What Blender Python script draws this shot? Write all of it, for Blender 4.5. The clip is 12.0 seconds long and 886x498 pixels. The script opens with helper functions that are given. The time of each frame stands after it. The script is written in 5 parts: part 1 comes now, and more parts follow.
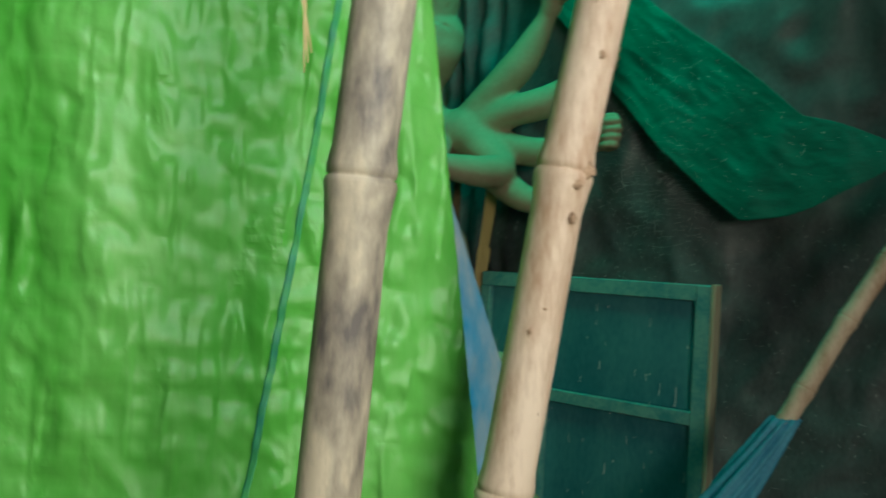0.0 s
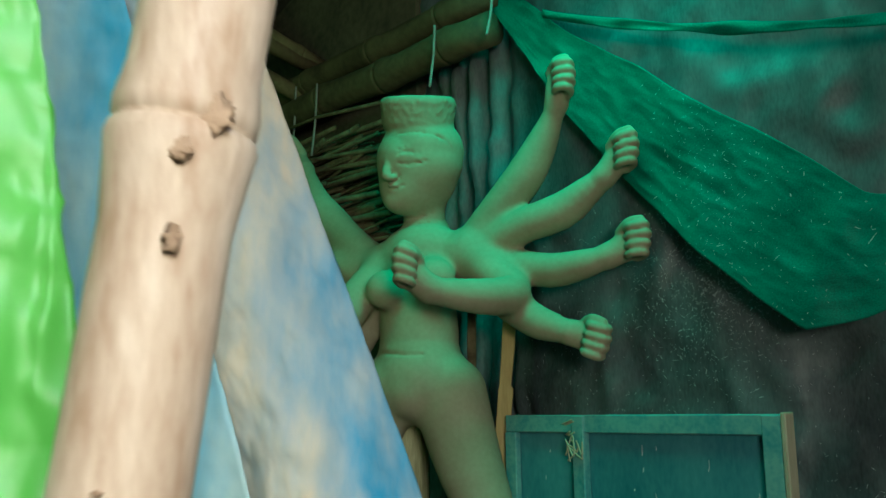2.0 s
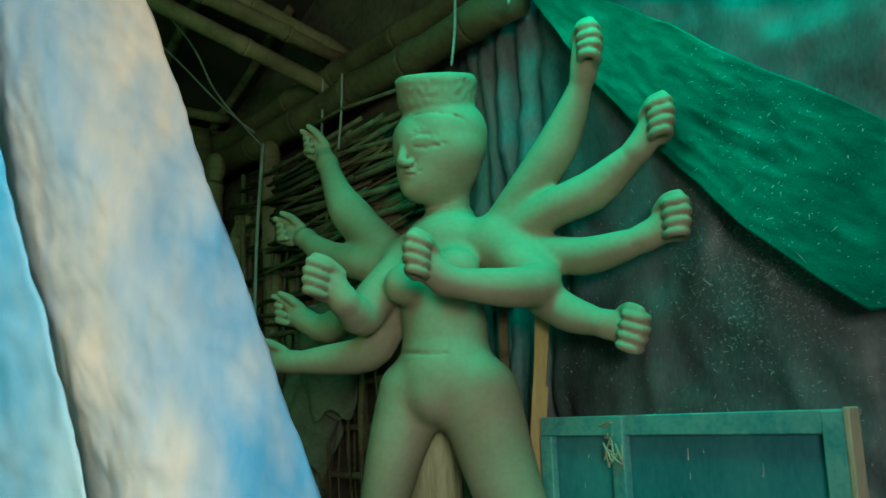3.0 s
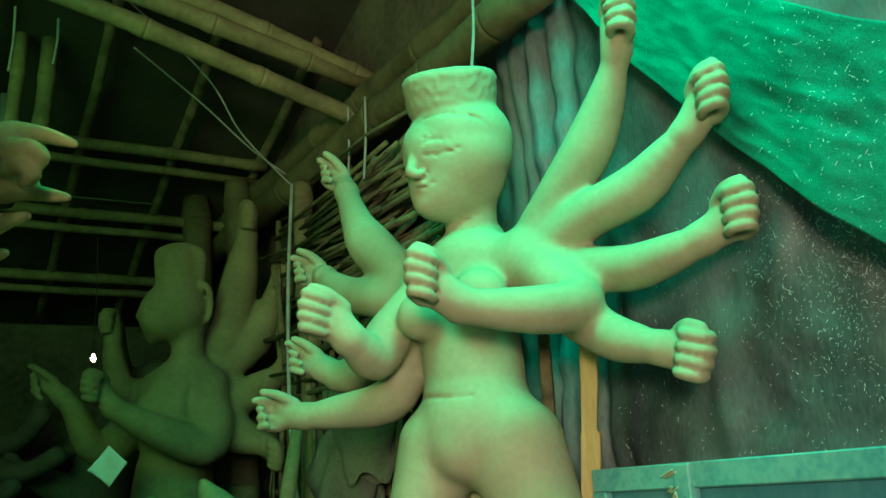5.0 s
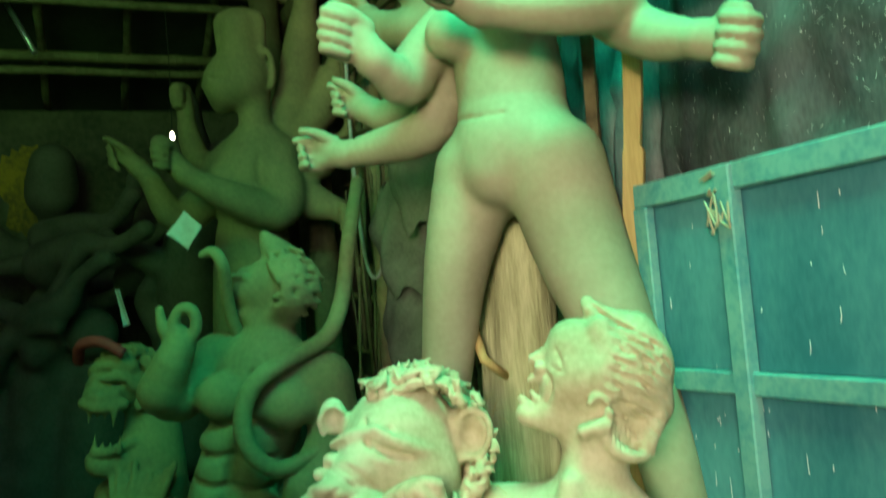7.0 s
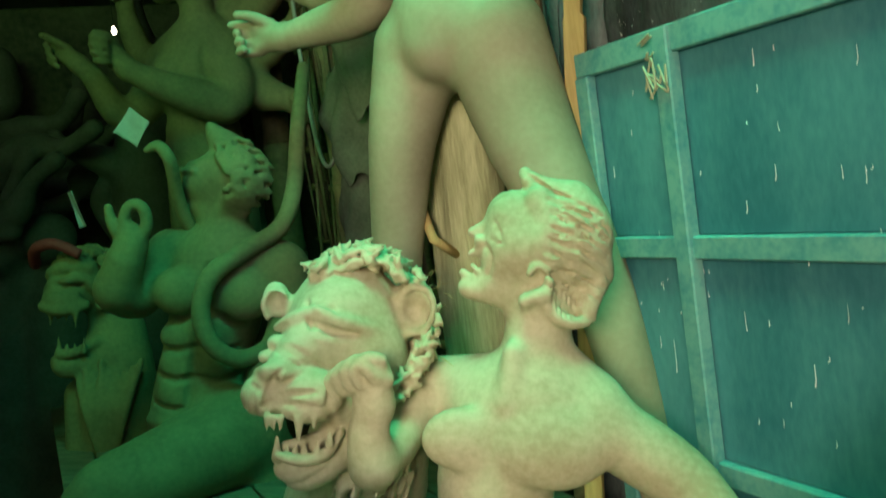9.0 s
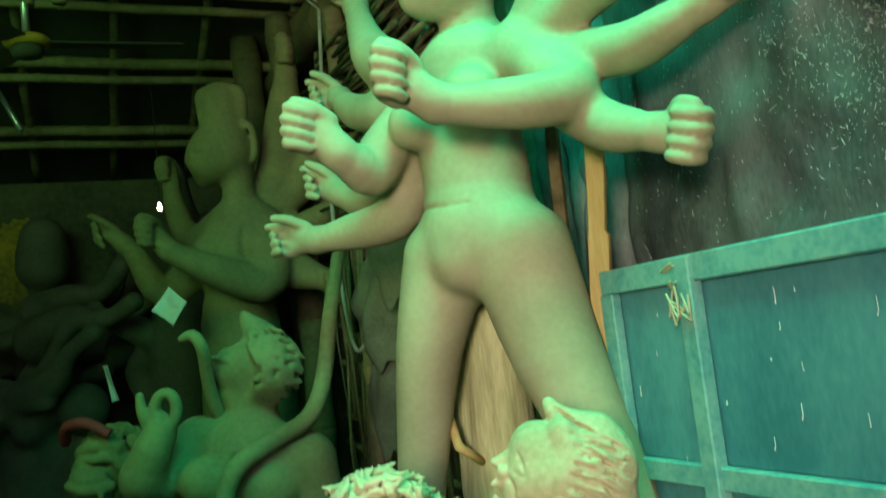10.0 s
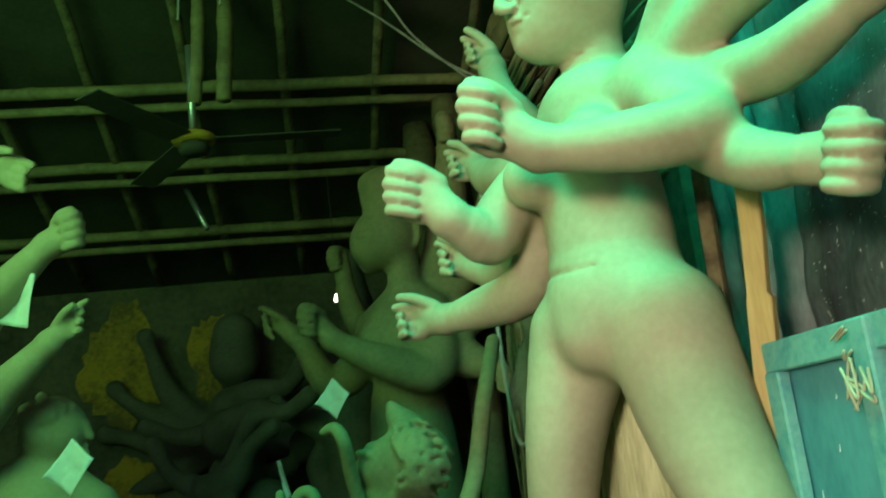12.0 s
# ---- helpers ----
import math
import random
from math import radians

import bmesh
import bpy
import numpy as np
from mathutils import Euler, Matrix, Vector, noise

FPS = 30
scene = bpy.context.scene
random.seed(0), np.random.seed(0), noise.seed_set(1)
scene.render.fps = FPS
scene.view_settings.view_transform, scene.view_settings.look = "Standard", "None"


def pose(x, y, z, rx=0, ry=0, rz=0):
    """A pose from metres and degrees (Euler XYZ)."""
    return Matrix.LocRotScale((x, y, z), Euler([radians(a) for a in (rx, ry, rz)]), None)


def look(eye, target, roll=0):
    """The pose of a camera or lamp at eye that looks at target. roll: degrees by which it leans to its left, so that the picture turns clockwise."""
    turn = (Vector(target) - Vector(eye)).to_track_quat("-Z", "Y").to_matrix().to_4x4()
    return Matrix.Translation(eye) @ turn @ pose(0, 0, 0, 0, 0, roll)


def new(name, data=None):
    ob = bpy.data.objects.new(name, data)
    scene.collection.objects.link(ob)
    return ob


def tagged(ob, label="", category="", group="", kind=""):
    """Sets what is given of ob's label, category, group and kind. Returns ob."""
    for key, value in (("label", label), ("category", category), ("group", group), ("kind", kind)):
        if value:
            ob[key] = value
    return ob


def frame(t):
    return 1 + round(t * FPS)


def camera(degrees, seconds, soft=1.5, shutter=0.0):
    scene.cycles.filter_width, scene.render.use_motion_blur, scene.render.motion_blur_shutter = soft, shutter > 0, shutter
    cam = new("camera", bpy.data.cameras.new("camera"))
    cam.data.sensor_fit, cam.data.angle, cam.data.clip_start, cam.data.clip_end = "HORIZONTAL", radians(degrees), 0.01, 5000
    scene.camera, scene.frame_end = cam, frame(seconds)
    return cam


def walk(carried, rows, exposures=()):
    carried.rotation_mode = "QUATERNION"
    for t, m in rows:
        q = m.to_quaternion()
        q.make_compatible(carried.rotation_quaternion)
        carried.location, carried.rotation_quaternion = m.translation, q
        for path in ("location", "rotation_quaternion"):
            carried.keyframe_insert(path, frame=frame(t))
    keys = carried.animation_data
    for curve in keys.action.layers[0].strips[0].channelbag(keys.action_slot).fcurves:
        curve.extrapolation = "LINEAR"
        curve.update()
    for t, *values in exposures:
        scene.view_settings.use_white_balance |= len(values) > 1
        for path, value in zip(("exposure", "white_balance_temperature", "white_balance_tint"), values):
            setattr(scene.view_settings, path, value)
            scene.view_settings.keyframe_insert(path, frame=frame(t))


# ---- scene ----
cam = camera(51.9, 12.0, soft=1.5, shutter=0.3)
METRES, EYE, TILT, LEAN, TURN = 2.2, 1.45, 4.0, 1.5, 0.0
ROWS = [
    (0.0, -0.0230, -0.0340, 0.0090, 1.5, -3.6, -4.4),
    (0.2, -0.0250, -0.0480, 0.0000, -1.5, -1.6, -1.7),
    (0.5, 0.0, 0.0, 0.0, -0.0, 0.0, -0.0),
    (1.0, 0.0458, 0.0601, 0.0022, 5.63, 2.52, 0.67),
    (1.5, 0.0591, 0.1089, -0.007, 6.89, 3.88, 0.41),
    (2.0, 0.067, 0.1825, -0.0106, 6.31, 5.64, -0.14),
    (2.5, 0.0866, 0.2399, -0.0176, 7.02, 5.71, 1.23),
    (3.0, 0.1277, 0.2979, -0.0239, 11.54, 6.14, 1.42),
    (3.2, 0.1315, 0.3200, -0.0270, 13.1, 6.15, 1.4),
    (4.8, 0.1640, 0.4850, -0.0505, 17.7, 11.3, 2.9),
    (5.0, 0.1662, 0.5003, -0.0522, 17.88, 10.47, 3.78),
    (5.5, 0.1843, 0.5387, -0.0591, 20.82, 10.51, 3.33),
    (6.0, 0.2044, 0.5687, -0.0718, 25.26, 10.35, 3.76),
    (6.5, 0.2154, 0.5821, -0.1067, 26.04, 5.25, 4.88),
    (7.0, 0.2173, 0.5858, -0.1432, 25.13, -1.02, 5.19),
    (7.2, 0.2185, 0.5875, -0.1500, 24.4, -4.75, 6.2),
    (8.8, 0.2365, 0.5990, -0.1620, 22.65, -9.8, 8.3),
    (9.0, 0.2382, 0.6011, -0.158, 23.17, -8.08, 7.8),
    (9.5, 0.2493, 0.6039, -0.1306, 24.07, -4.42, 7.69),
    (10.0, 0.2556, 0.6056, -0.0964, 25.5, 1.45, 7.09),
    (10.5, 0.2556, 0.6205, -0.0814, 26.83, 6.31, 7.37),
    (11.0, 0.25, 0.6796, -0.0821, 29.1, 10.25, 6.36),
    (11.5, 0.2512, 0.7268, -0.0923, 33.26, 11.29, 7.72),
    (12.0, 0.2719, 0.7628, -0.1195, 39.81, 9.17, 8.08),
]
EXPOSURES = [(0.0, -1.3, 6000, 6), (0.5, -0.6, 5950, 6), (1.5, -0.8, 5750, 4), (3.2, -0.5, 5550, 2), (4.8, 0.48, 6700, -2), (6.2, 0.72, 6900, 4), (7.2, 0.90, 6950, 6), (9.0, 0.50, 7000, 10), (10.0, 0.74, 6900, 9), (11.0, 0.70, 6800, 8), (12.0, 0.92, 6700, 8)]
walk(cam, [(t, pose(0, 0, EYE, TILT, LEAN, TURN) @ pose(METRES * x, METRES * y, METRES * z, 90 + pitch, roll, yaw)) for t, x, y, z, yaw, pitch, roll in ROWS], EXPOSURES)

# ---- light: open street behind the camera, daylight through a green canopy above ----
world = bpy.data.worlds.new("world")
scene.world = world
world.use_nodes = True
wn = world.node_tree.nodes
sky = wn.new("ShaderNodeTexSky")
sky.sky_type, sky.sun_disc = "NISHITA", False
sky.sun_elevation, sky.sun_rotation = radians(50), radians(200)
world.node_tree.links.new(sky.outputs[0], wn["Background"].inputs[0])
wn["Background"].inputs[1].default_value = 0.032


def area(name, eye, target, w, h, power, colour, spread=180):
    d = bpy.data.lights.new(name, "AREA")
    d.shape, d.size, d.size_y, d.energy, d.color = "RECTANGLE", w, h, power, colour
    d.spread = radians(spread)
    ob = new(name, d)
    ob.matrix_world = look(eye, target)
    return ob


area("street_daylight", (0.95, -1.4, 1.75), (-0.05, 3.1, 1.25), 0.8, 0.6, 84, (1.0, 0.92, 0.65))
# Added lamp with a narrow beam that brightens only near tarps and poles.
area("tarp_fill_lamp", (0.6, -0.6, 2.3), (-0.5, 1.1, 1.5), 0.8, 0.7, 6.2, (0.96, 0.98, 0.98), 52)
area("canopy_daylight", (0.22, 2.40, 3.25), (0.06, 3.05, 1.7), 0.9, 0.6, 17, (0.0, 1.0, 0.55), 100)
# Added green lamp, out of view, to lift statues and poles inside the shed.
area("shed_fill_lamp", (-1.40, 1.60, 2.45), (-2.5, 4.1, 2.0), 1.2, 0.8, 13, (0.28, 1.0, 0.28), 160)




# ---- materials ----


def mat(name, base, dark=None, scale=8.0, fine=90.0, rough=0.8, bump=0.3, spec=0.3, stretch=(1, 1, 1), contrast=1.0, metal=0.0, trans=0.0, dist=0.004, crease=0.0, speck=0.35, crease_scale=11, bias=0.0):
    """Two scales of noise between two colours, and a bump."""
    m = bpy.data.materials.new(name)
    m.use_nodes = True
    nt = m.node_tree
    n, ln = nt.nodes, nt.links.new
    b = n["Principled BSDF"]
    b.inputs["Roughness"].default_value = rough
    b.inputs["Specular IOR Level"].default_value = spec
    b.inputs["Metallic"].default_value = metal
    tc = n.new("ShaderNodeTexCoord")
    mp = n.new("ShaderNodeMapping")
    mp.inputs["Scale"].default_value = stretch
    ln(tc.outputs["Object"], mp.inputs[0])
    big = n.new("ShaderNodeTexNoise")
    big.inputs["Scale"].default_value, big.inputs["Detail"].default_value = scale, 6
    small = n.new("ShaderNodeTexNoise")
    small.inputs["Scale"].default_value, small.inputs["Detail"].default_value = fine, 4
    ln(mp.outputs[0], big.inputs["Vector"])
    ln(mp.outputs[0], small.inputs["Vector"])
    mixf = n.new("ShaderNodeMath")
    mixf.operation = "MULTIPLY_ADD"
    mixf.inputs[1].default_value = speck
    ln(small.outputs["Fac"], mixf.inputs[0])
    sc = n.new("ShaderNodeMath")
    sc.operation, sc.inputs[1].default_value = "MULTIPLY", 1 - speck
    ln(big.outputs["Fac"], sc.inputs[0])
    ln(sc.outputs[0], mixf.inputs[2])
    ramp = n.new("ShaderNodeValToRGB")
    dark = dark or tuple(c * 0.6 for c in base)
    ramp.color_ramp.elements[0].position = 0.5 + bias - 0.18 / contrast
    ramp.color_ramp.elements[1].position = 0.5 + bias + 0.14 / contrast
    ramp.color_ramp.elements[0].color = (*dark, 1)
    ramp.color_ramp.elements[1].color = (*base, 1)
    ln(mixf.outputs[0], ramp.inputs[0])
    ln(ramp.outputs[0], b.inputs["Base Color"])
    if bump:
        bp = n.new("ShaderNodeBump")
        bp.inputs["Strength"].default_value, bp.inputs["Distance"].default_value = bump, dist
        ln(mixf.outputs[0], bp.inputs["Height"])
        ln(bp.outputs[0], b.inputs["Normal"])
        if crease:
            rid = n.new("ShaderNodeTexNoise")
            rid.noise_type = "RIDGED_MULTIFRACTAL"
            rid.inputs["Scale"].default_value, rid.inputs["Detail"].default_value, rid.inputs["Distortion"].default_value = crease_scale, 5, 0.6
            ln(mp.outputs[0], rid.inputs["Vector"])
            b2 = n.new("ShaderNodeBump")
            b2.inputs["Strength"].default_value, b2.inputs["Distance"].default_value = crease, 0.010
            ln(rid.outputs["Fac"], b2.inputs["Height"])
            ln(b2.outputs[0], bp.inputs["Normal"])
    if trans:
        tl = n.new("ShaderNodeBsdfTranslucent")
        ln(ramp.outputs[0], tl.inputs["Color"])
        mx = n.new("ShaderNodeMixShader")
        mx.inputs[0].default_value = trans
        ln(b.outputs[0], mx.inputs[1])
        ln(tl.outputs[0], mx.inputs[2])
        ln(mx.outputs[0], n["Material Output"].inputs[0])
    return m


CLAY = mat("clay", (0.39, 0.34, 0.228), (0.27, 0.23, 0.145), 4.5, 70, 0.72, 0.5, contrast=1.1, speck=0.22)
CLAY_PALE = mat("pale_clay", (0.55, 0.49, 0.33), (0.37, 0.32, 0.19), 6, 80, 0.72, 0.4, contrast=1.2)
# Darker copy of the clay: the shed's dimness is painted into it.
CLAY_SHADED = mat("shaded_clay", (0.27, 0.22, 0.11), (0.16, 0.13, 0.07), 7, 60, 0.8, 0.4)
# Deep shade at the back of the shed, put into the clay's colour.
CLAY_DEEP_SHADE = mat("deep_shade_clay", (0.14, 0.125, 0.09), (0.075, 0.07, 0.05), 7, 60, 0.8, 0.3)
BAMBOO_PALE = mat("pale_bamboo", (0.70, 0.55, 0.42), (0.40, 0.25, 0.16), 10, 90, 0.5, 0.35, stretch=(2.2, 2.2, 0.6), contrast=1.4, speck=0.3, bias=-0.05)
BAMBOO_STAIN = mat("stained_bamboo", (0.58, 0.49, 0.36), (0.13, 0.11, 0.10), 26, 120, 0.55, 0.4, stretch=(1, 1, 0.4), contrast=1.3)
BAMBOO_OLD = mat("old_bamboo", (0.25, 0.20, 0.10), (0.11, 0.085, 0.045), 6, 40, 0.7, 0.3)
WOOD_YELLOW = mat("yellow_wood", (0.60, 0.42, 0.18), (0.40, 0.26, 0.10), 8, 50, 0.7, 0.4, stretch=(4, 4, 0.4))
WOOD_GREY = mat("weathered_log", (0.60, 0.57, 0.33), (0.26, 0.24, 0.12), 9, 50, 0.9, 1.0, stretch=(3, 3, 0.35), dist=0.012)
TEAL = mat("teal_paint", (0.10, 0.30, 0.34), (0.032, 0.155, 0.205), 3.4, 70, 0.45, 0.3, stretch=(1, 1, 0.45), contrast=1.3, speck=0.22)
TEAL_RAIL = mat("worn_teal_rail", (0.18, 0.38, 0.36), (0.06, 0.25, 0.28), 14, 80, 0.6, 0.3, stretch=(1, 1, 1), contrast=1.4)
PALE_EDGE = mat("bare_wood_edge", (0.50, 0.46, 0.33), (0.28, 0.26, 0.18), 14, 80, 0.8, 0.3, stretch=(1, 1, 0.2))
TARP_GREEN = mat("green_tarp", (0.25, 0.66, 0.15), (0.08, 0.47, 0.03), 3.2, 60, 0.40, 0.2, spec=0.5, stretch=(2, 2, 0.4), trans=0.35, crease=0.7, speck=0.15, crease_scale=24)
TARP_BLUE = mat("faded_blue_tarp", (0.86, 0.73, 0.55), (0.04, 0.38, 0.64), 2.2, 22, 0.5, 0.2, spec=0.4, stretch=(1.6, 1.6, 0.5), trans=0.25, contrast=1.5, crease=0.7, speck=0.16, crease_scale=14, bias=-0.015)
TARP_SKY = mat("light_blue_tarp", (0.70, 0.88, 0.88), (0.08, 0.60, 0.88), 3.2, 30, 0.45, 0.2, spec=0.4, stretch=(1.4, 1.4, 0.6), trans=0.3, contrast=1.3, crease=0.7, speck=0.14, crease_scale=12)
# Base raised towards grey: daylight sheen on the plastic is painted in.
TARP_BLACK = mat("black_tarp", (0.128, 0.150, 0.162), (0.044, 0.054, 0.060), 5, 140, 0.5, 0.35, spec=0.45, stretch=(1, 1, 0.3), contrast=1.1, crease=0.3, crease_scale=7)
NET_GREEN = mat("green_net", (0.016, 0.22, 0.155), (0.006, 0.085, 0.062), 4.5, 260, 0.6, 0.5, spec=0.3, contrast=1.1, crease=0.4, speck=0.45, crease_scale=13)
RAG = mat("blue_rag", (0.10, 0.38, 0.55), (0.05, 0.24, 0.40), 14, 90, 0.6, 0.3)
EARTH = mat("earth", (0.20, 0.16, 0.11), (0.10, 0.08, 0.05), 3, 40, 0.95, 0.6)
WALL = mat("mud_wall", (0.15, 0.125, 0.08), (0.045, 0.04, 0.028), 3, 30, 0.95, 0.6, dist=0.02)
# Roofing tone raised so the colour carries haze over the dark.
THATCH = mat("dark_roofing", (0.060, 0.053, 0.040), (0.034, 0.030, 0.022), 5, 50, 0.9, 0.3)
PLANK = mat("platform_plank", (0.26, 0.20, 0.13), (0.13, 0.10, 0.06), 6, 40, 0.8, 0.4, stretch=(1, 5, 1))
ROPE = mat("straw_rope", (0.55, 0.46, 0.22), (0.35, 0.28, 0.12), 30, 90, 0.9, 0.4)
PAPER = mat("paper", (0.75, 0.76, 0.78), (0.62, 0.63, 0.66), 12, 80, 0.8, 0.1)
YELLOW = mat("yellow_paint", (0.46, 0.25, 0.03), (0.16, 0.10, 0.03), 5, 40, 0.8, 0.3, contrast=1.6)
CABLE = mat("grey_cable", (0.35, 0.33, 0.30), (0.22, 0.21, 0.19), 20, 80, 0.6, 0.1)
# Old bamboo darkened in colour to stand for dimness under the roof.
BAMBOO_DIM = mat("dimmed_bamboo", (0.15, 0.12, 0.06), (0.06, 0.045, 0.025), 6, 40, 0.75, 0.3)
# Clay coloured darker and yellower to offset the near lamp's brightness.
CLAY_YELLOW = mat("dimmed_yellow_clay", (0.34, 0.30, 0.10), (0.20, 0.17, 0.06), 14, 70, 0.8, 0.5, contrast=1.2)
STICKS = mat("dry_sticks", (0.20, 0.16, 0.085), (0.06, 0.045, 0.025), 12, 70, 0.9, 0.4)
CLOTH = mat("draped_sacking", (0.16, 0.17, 0.12), (0.08, 0.09, 0.06), 9, 90, 0.9, 0.5)
STRIPE = mat("blue_stripe", (0.04, 0.28, 0.20), (0.08, 0.44, 0.06), 18, 60, 0.5, 0.2, trans=0.3)
SCAR = mat("brown_scar", (0.48, 0.32, 0.21), (0.26, 0.16, 0.10), 60, 200, 0.8, 0.8)
METAL = mat("grey_steel", (0.55, 0.56, 0.56), (0.40, 0.41, 0.41), 9, 60, 0.35, 0.1, metal=0.8)
RED = mat("red_paint", (0.42, 0.05, 0.06), (0.28, 0.03, 0.04), 9, 60, 0.7, 0.2)

# ---- helpers of this scene ----


def part(name, bm, material, parent=None, label="", smooth=False):
    me = bpy.data.meshes.new(name)
    bm.to_mesh(me)
    bm.free()
    if smooth:
        me.polygons.foreach_set("use_smooth", [True] * len(me.polygons))
    me.materials.append(material)
    ob = new(name, me)
    if parent:
        ob.parent = parent
    if label:
        ob["label"] = label
    return ob


def empty(name, x=0, y=0, z=0, rz=0):
    ob = new(name)
    ob.empty_display_size = 0.1
    ob.matrix_world = pose(x, y, z, 0, 0, rz)
    return ob


def box(bm, x0, x1, y0, y1, z0, z1, bevel=0.004, m=None):
    r = bmesh.ops.create_cube(bm, size=1)
    bmesh.ops.scale(bm, vec=(x1 - x0, y1 - y0, z1 - z0), verts=r["verts"])
    bmesh.ops.translate(bm, vec=((x0 + x1) / 2, (y0 + y1) / 2, (z0 + z1) / 2), verts=r["verts"])
    vs = r["verts"]
    if bevel:
        e = list({e for v in vs for e in v.link_edges})
        g = bmesh.ops.bevel(bm, geom=e, offset=bevel, segments=1, affect="EDGES")
        vs = list({v for f in g["faces"] for v in f.verts} | {v for v in vs if v.is_valid})
    if m is not None:
        bmesh.ops.transform(bm, matrix=m, verts=[v for v in vs if v.is_valid])


def tube(bm, path, n=10, cap=True):
    """A swept round tube through (x, y, z, radius) points."""
    pts = [Vector(p[:3]) for p in path]
    rings = []
    side = None
    for i, p in enumerate(pts):
        d = (pts[min(i + 1, len(pts) - 1)] - pts[max(i - 1, 0)]).normalized()
        if side is None:
            side = d.orthogonal().normalized()
        side = (side - d * side.dot(d)).normalized()
        other = d.cross(side)
        rings.append([bm.verts.new(p + path[i][3] * (side * math.cos(2 * math.pi * k / n) + other * math.sin(2 * math.pi * k / n))) for k in range(n)])
    for a, b in zip(rings, rings[1:]):
        for k in range(n):
            bm.faces.new((a[k], a[(k + 1) % n], b[(k + 1) % n], b[k]))
    if cap:
        bm.faces.new(rings[0][::-1])
        bm.faces.new(rings[-1])


def bamboo(name, a, b, r, material, gap=0.28, label="", first=None, n=14, bend=0.01, parent=None):
    rng = random.Random(name + str(a))
    a, b = Vector(a), Vector(b)
    d = b - a
    length = d.length
    d.normalize()
    side = d.orthogonal().normalized()
    other = d.cross(side)
    nodes, s = [], (first if first is not None else rng.uniform(0.2, 0.9) * gap)
    while s > 0.0:
        s -= gap
    s += gap
    while s < length:
        nodes.append(s)
        s += gap * (1.0 if first is not None else rng.uniform(0.85, 1.15))
    shape = [(-1.6, 0.0), (-0.7, 0.10), (-0.25, 0.17), (-0.06, 0.12), (0.0, 0.03), (0.06, 0.11), (0.3, 0.13), (0.9, 0.03)]
    rings = [(0.0, r)] + [(q + o * r, r * (1 + h)) for q in nodes for o, h in shape] + [(length, r * 0.95)]
    rings = sorted((min(max(q, 0), length), rr) for q, rr in rings)
    path = []
    for q, rr in rings:
        w = math.sin(math.pi * q / length) * bend * length
        p = a + d * q + side * w + other * 0.004 * math.sin(9 * q)
        path.append((*p, rr))
    bm = bmesh.new()
    tube(bm, path, n)
    return part(name, bm, material, parent, label, True)


def wire(name, pts, r, material, parent=None, n=6):
    bm = bmesh.new()
    P = [Vector(p) for p in pts]
    path = []
    for i in range(len(P) - 1):
        p0, p1, p2, p3 = P[max(i - 1, 0)], P[i], P[i + 1], P[min(i + 2, len(P) - 1)]
        for k in range(8):
            t = k / 8
            q = 0.5 * (2 * p1 + (p2 - p0) * t + (2 * p0 - 5 * p1 + 4 * p2 - p3) * t * t + (3 * p1 - p0 - 3 * p2 + p3) * t ** 3)
            path.append((*q, r))
    path.append((*P[-1], r))
    tube(bm, path, n)
    return part(name, bm, material, parent, "", True)


def sheet(name, fn, nu, nv, material, thick=0.002):
    """A hanging sheet: fn(u, v) gives the place for u, v in 0..1."""
    verts = [fn(i / nu, j / nv) for j in range(nv + 1) for i in range(nu + 1)]
    faces = [(j * (nu + 1) + i, j * (nu + 1) + i + 1, (j + 1) * (nu + 1) + i + 1, (j + 1) * (nu + 1) + i) for j in range(nv) for i in range(nu)]
    me = bpy.data.meshes.new(name)
    me.from_pydata([tuple(v) for v in verts], [], faces)
    me.polygons.foreach_set("use_smooth", [True] * len(me.polygons))
    me.materials.append(material)
    ob = new(name, me)
    if thick:
        so = ob.modifiers.new("thickness", "SOLIDIFY")
        so.thickness = thick
    return ob


def crumple(x, y, z, s):
    """Sharp-creased wrinkles."""
    v = Vector((x, y, z)) * s
    return abs(noise.noise(v)) + 0.5 * abs(noise.noise(v * 2.3 + Vector((5, 1, 3)))) - 0.35


def flowing(pts):
    """Points along a smooth curve through pts, radius included."""
    p = np.array([tuple(q) for q in pts], float)
    if len(p) < 3:
        return p
    out = []
    for i in range(len(p) - 1):
        a, b, c, d = p[max(i - 1, 0)], p[i], p[i + 1], p[min(i + 2, len(p) - 1)]
        for t in (0.0, 0.34, 0.67):
            q = 0.5 * (2 * b + (c - a) * t + (2 * a - 5 * b + 4 * c - d) * t * t + (3 * b - a - 3 * c + d) * t ** 3)
            q[3] = min(max(q[3], min(b[3], c[3])), max(b[3], c[3]) * 1.02)
            out.append(q)
    return np.array(out + [p[-1]])


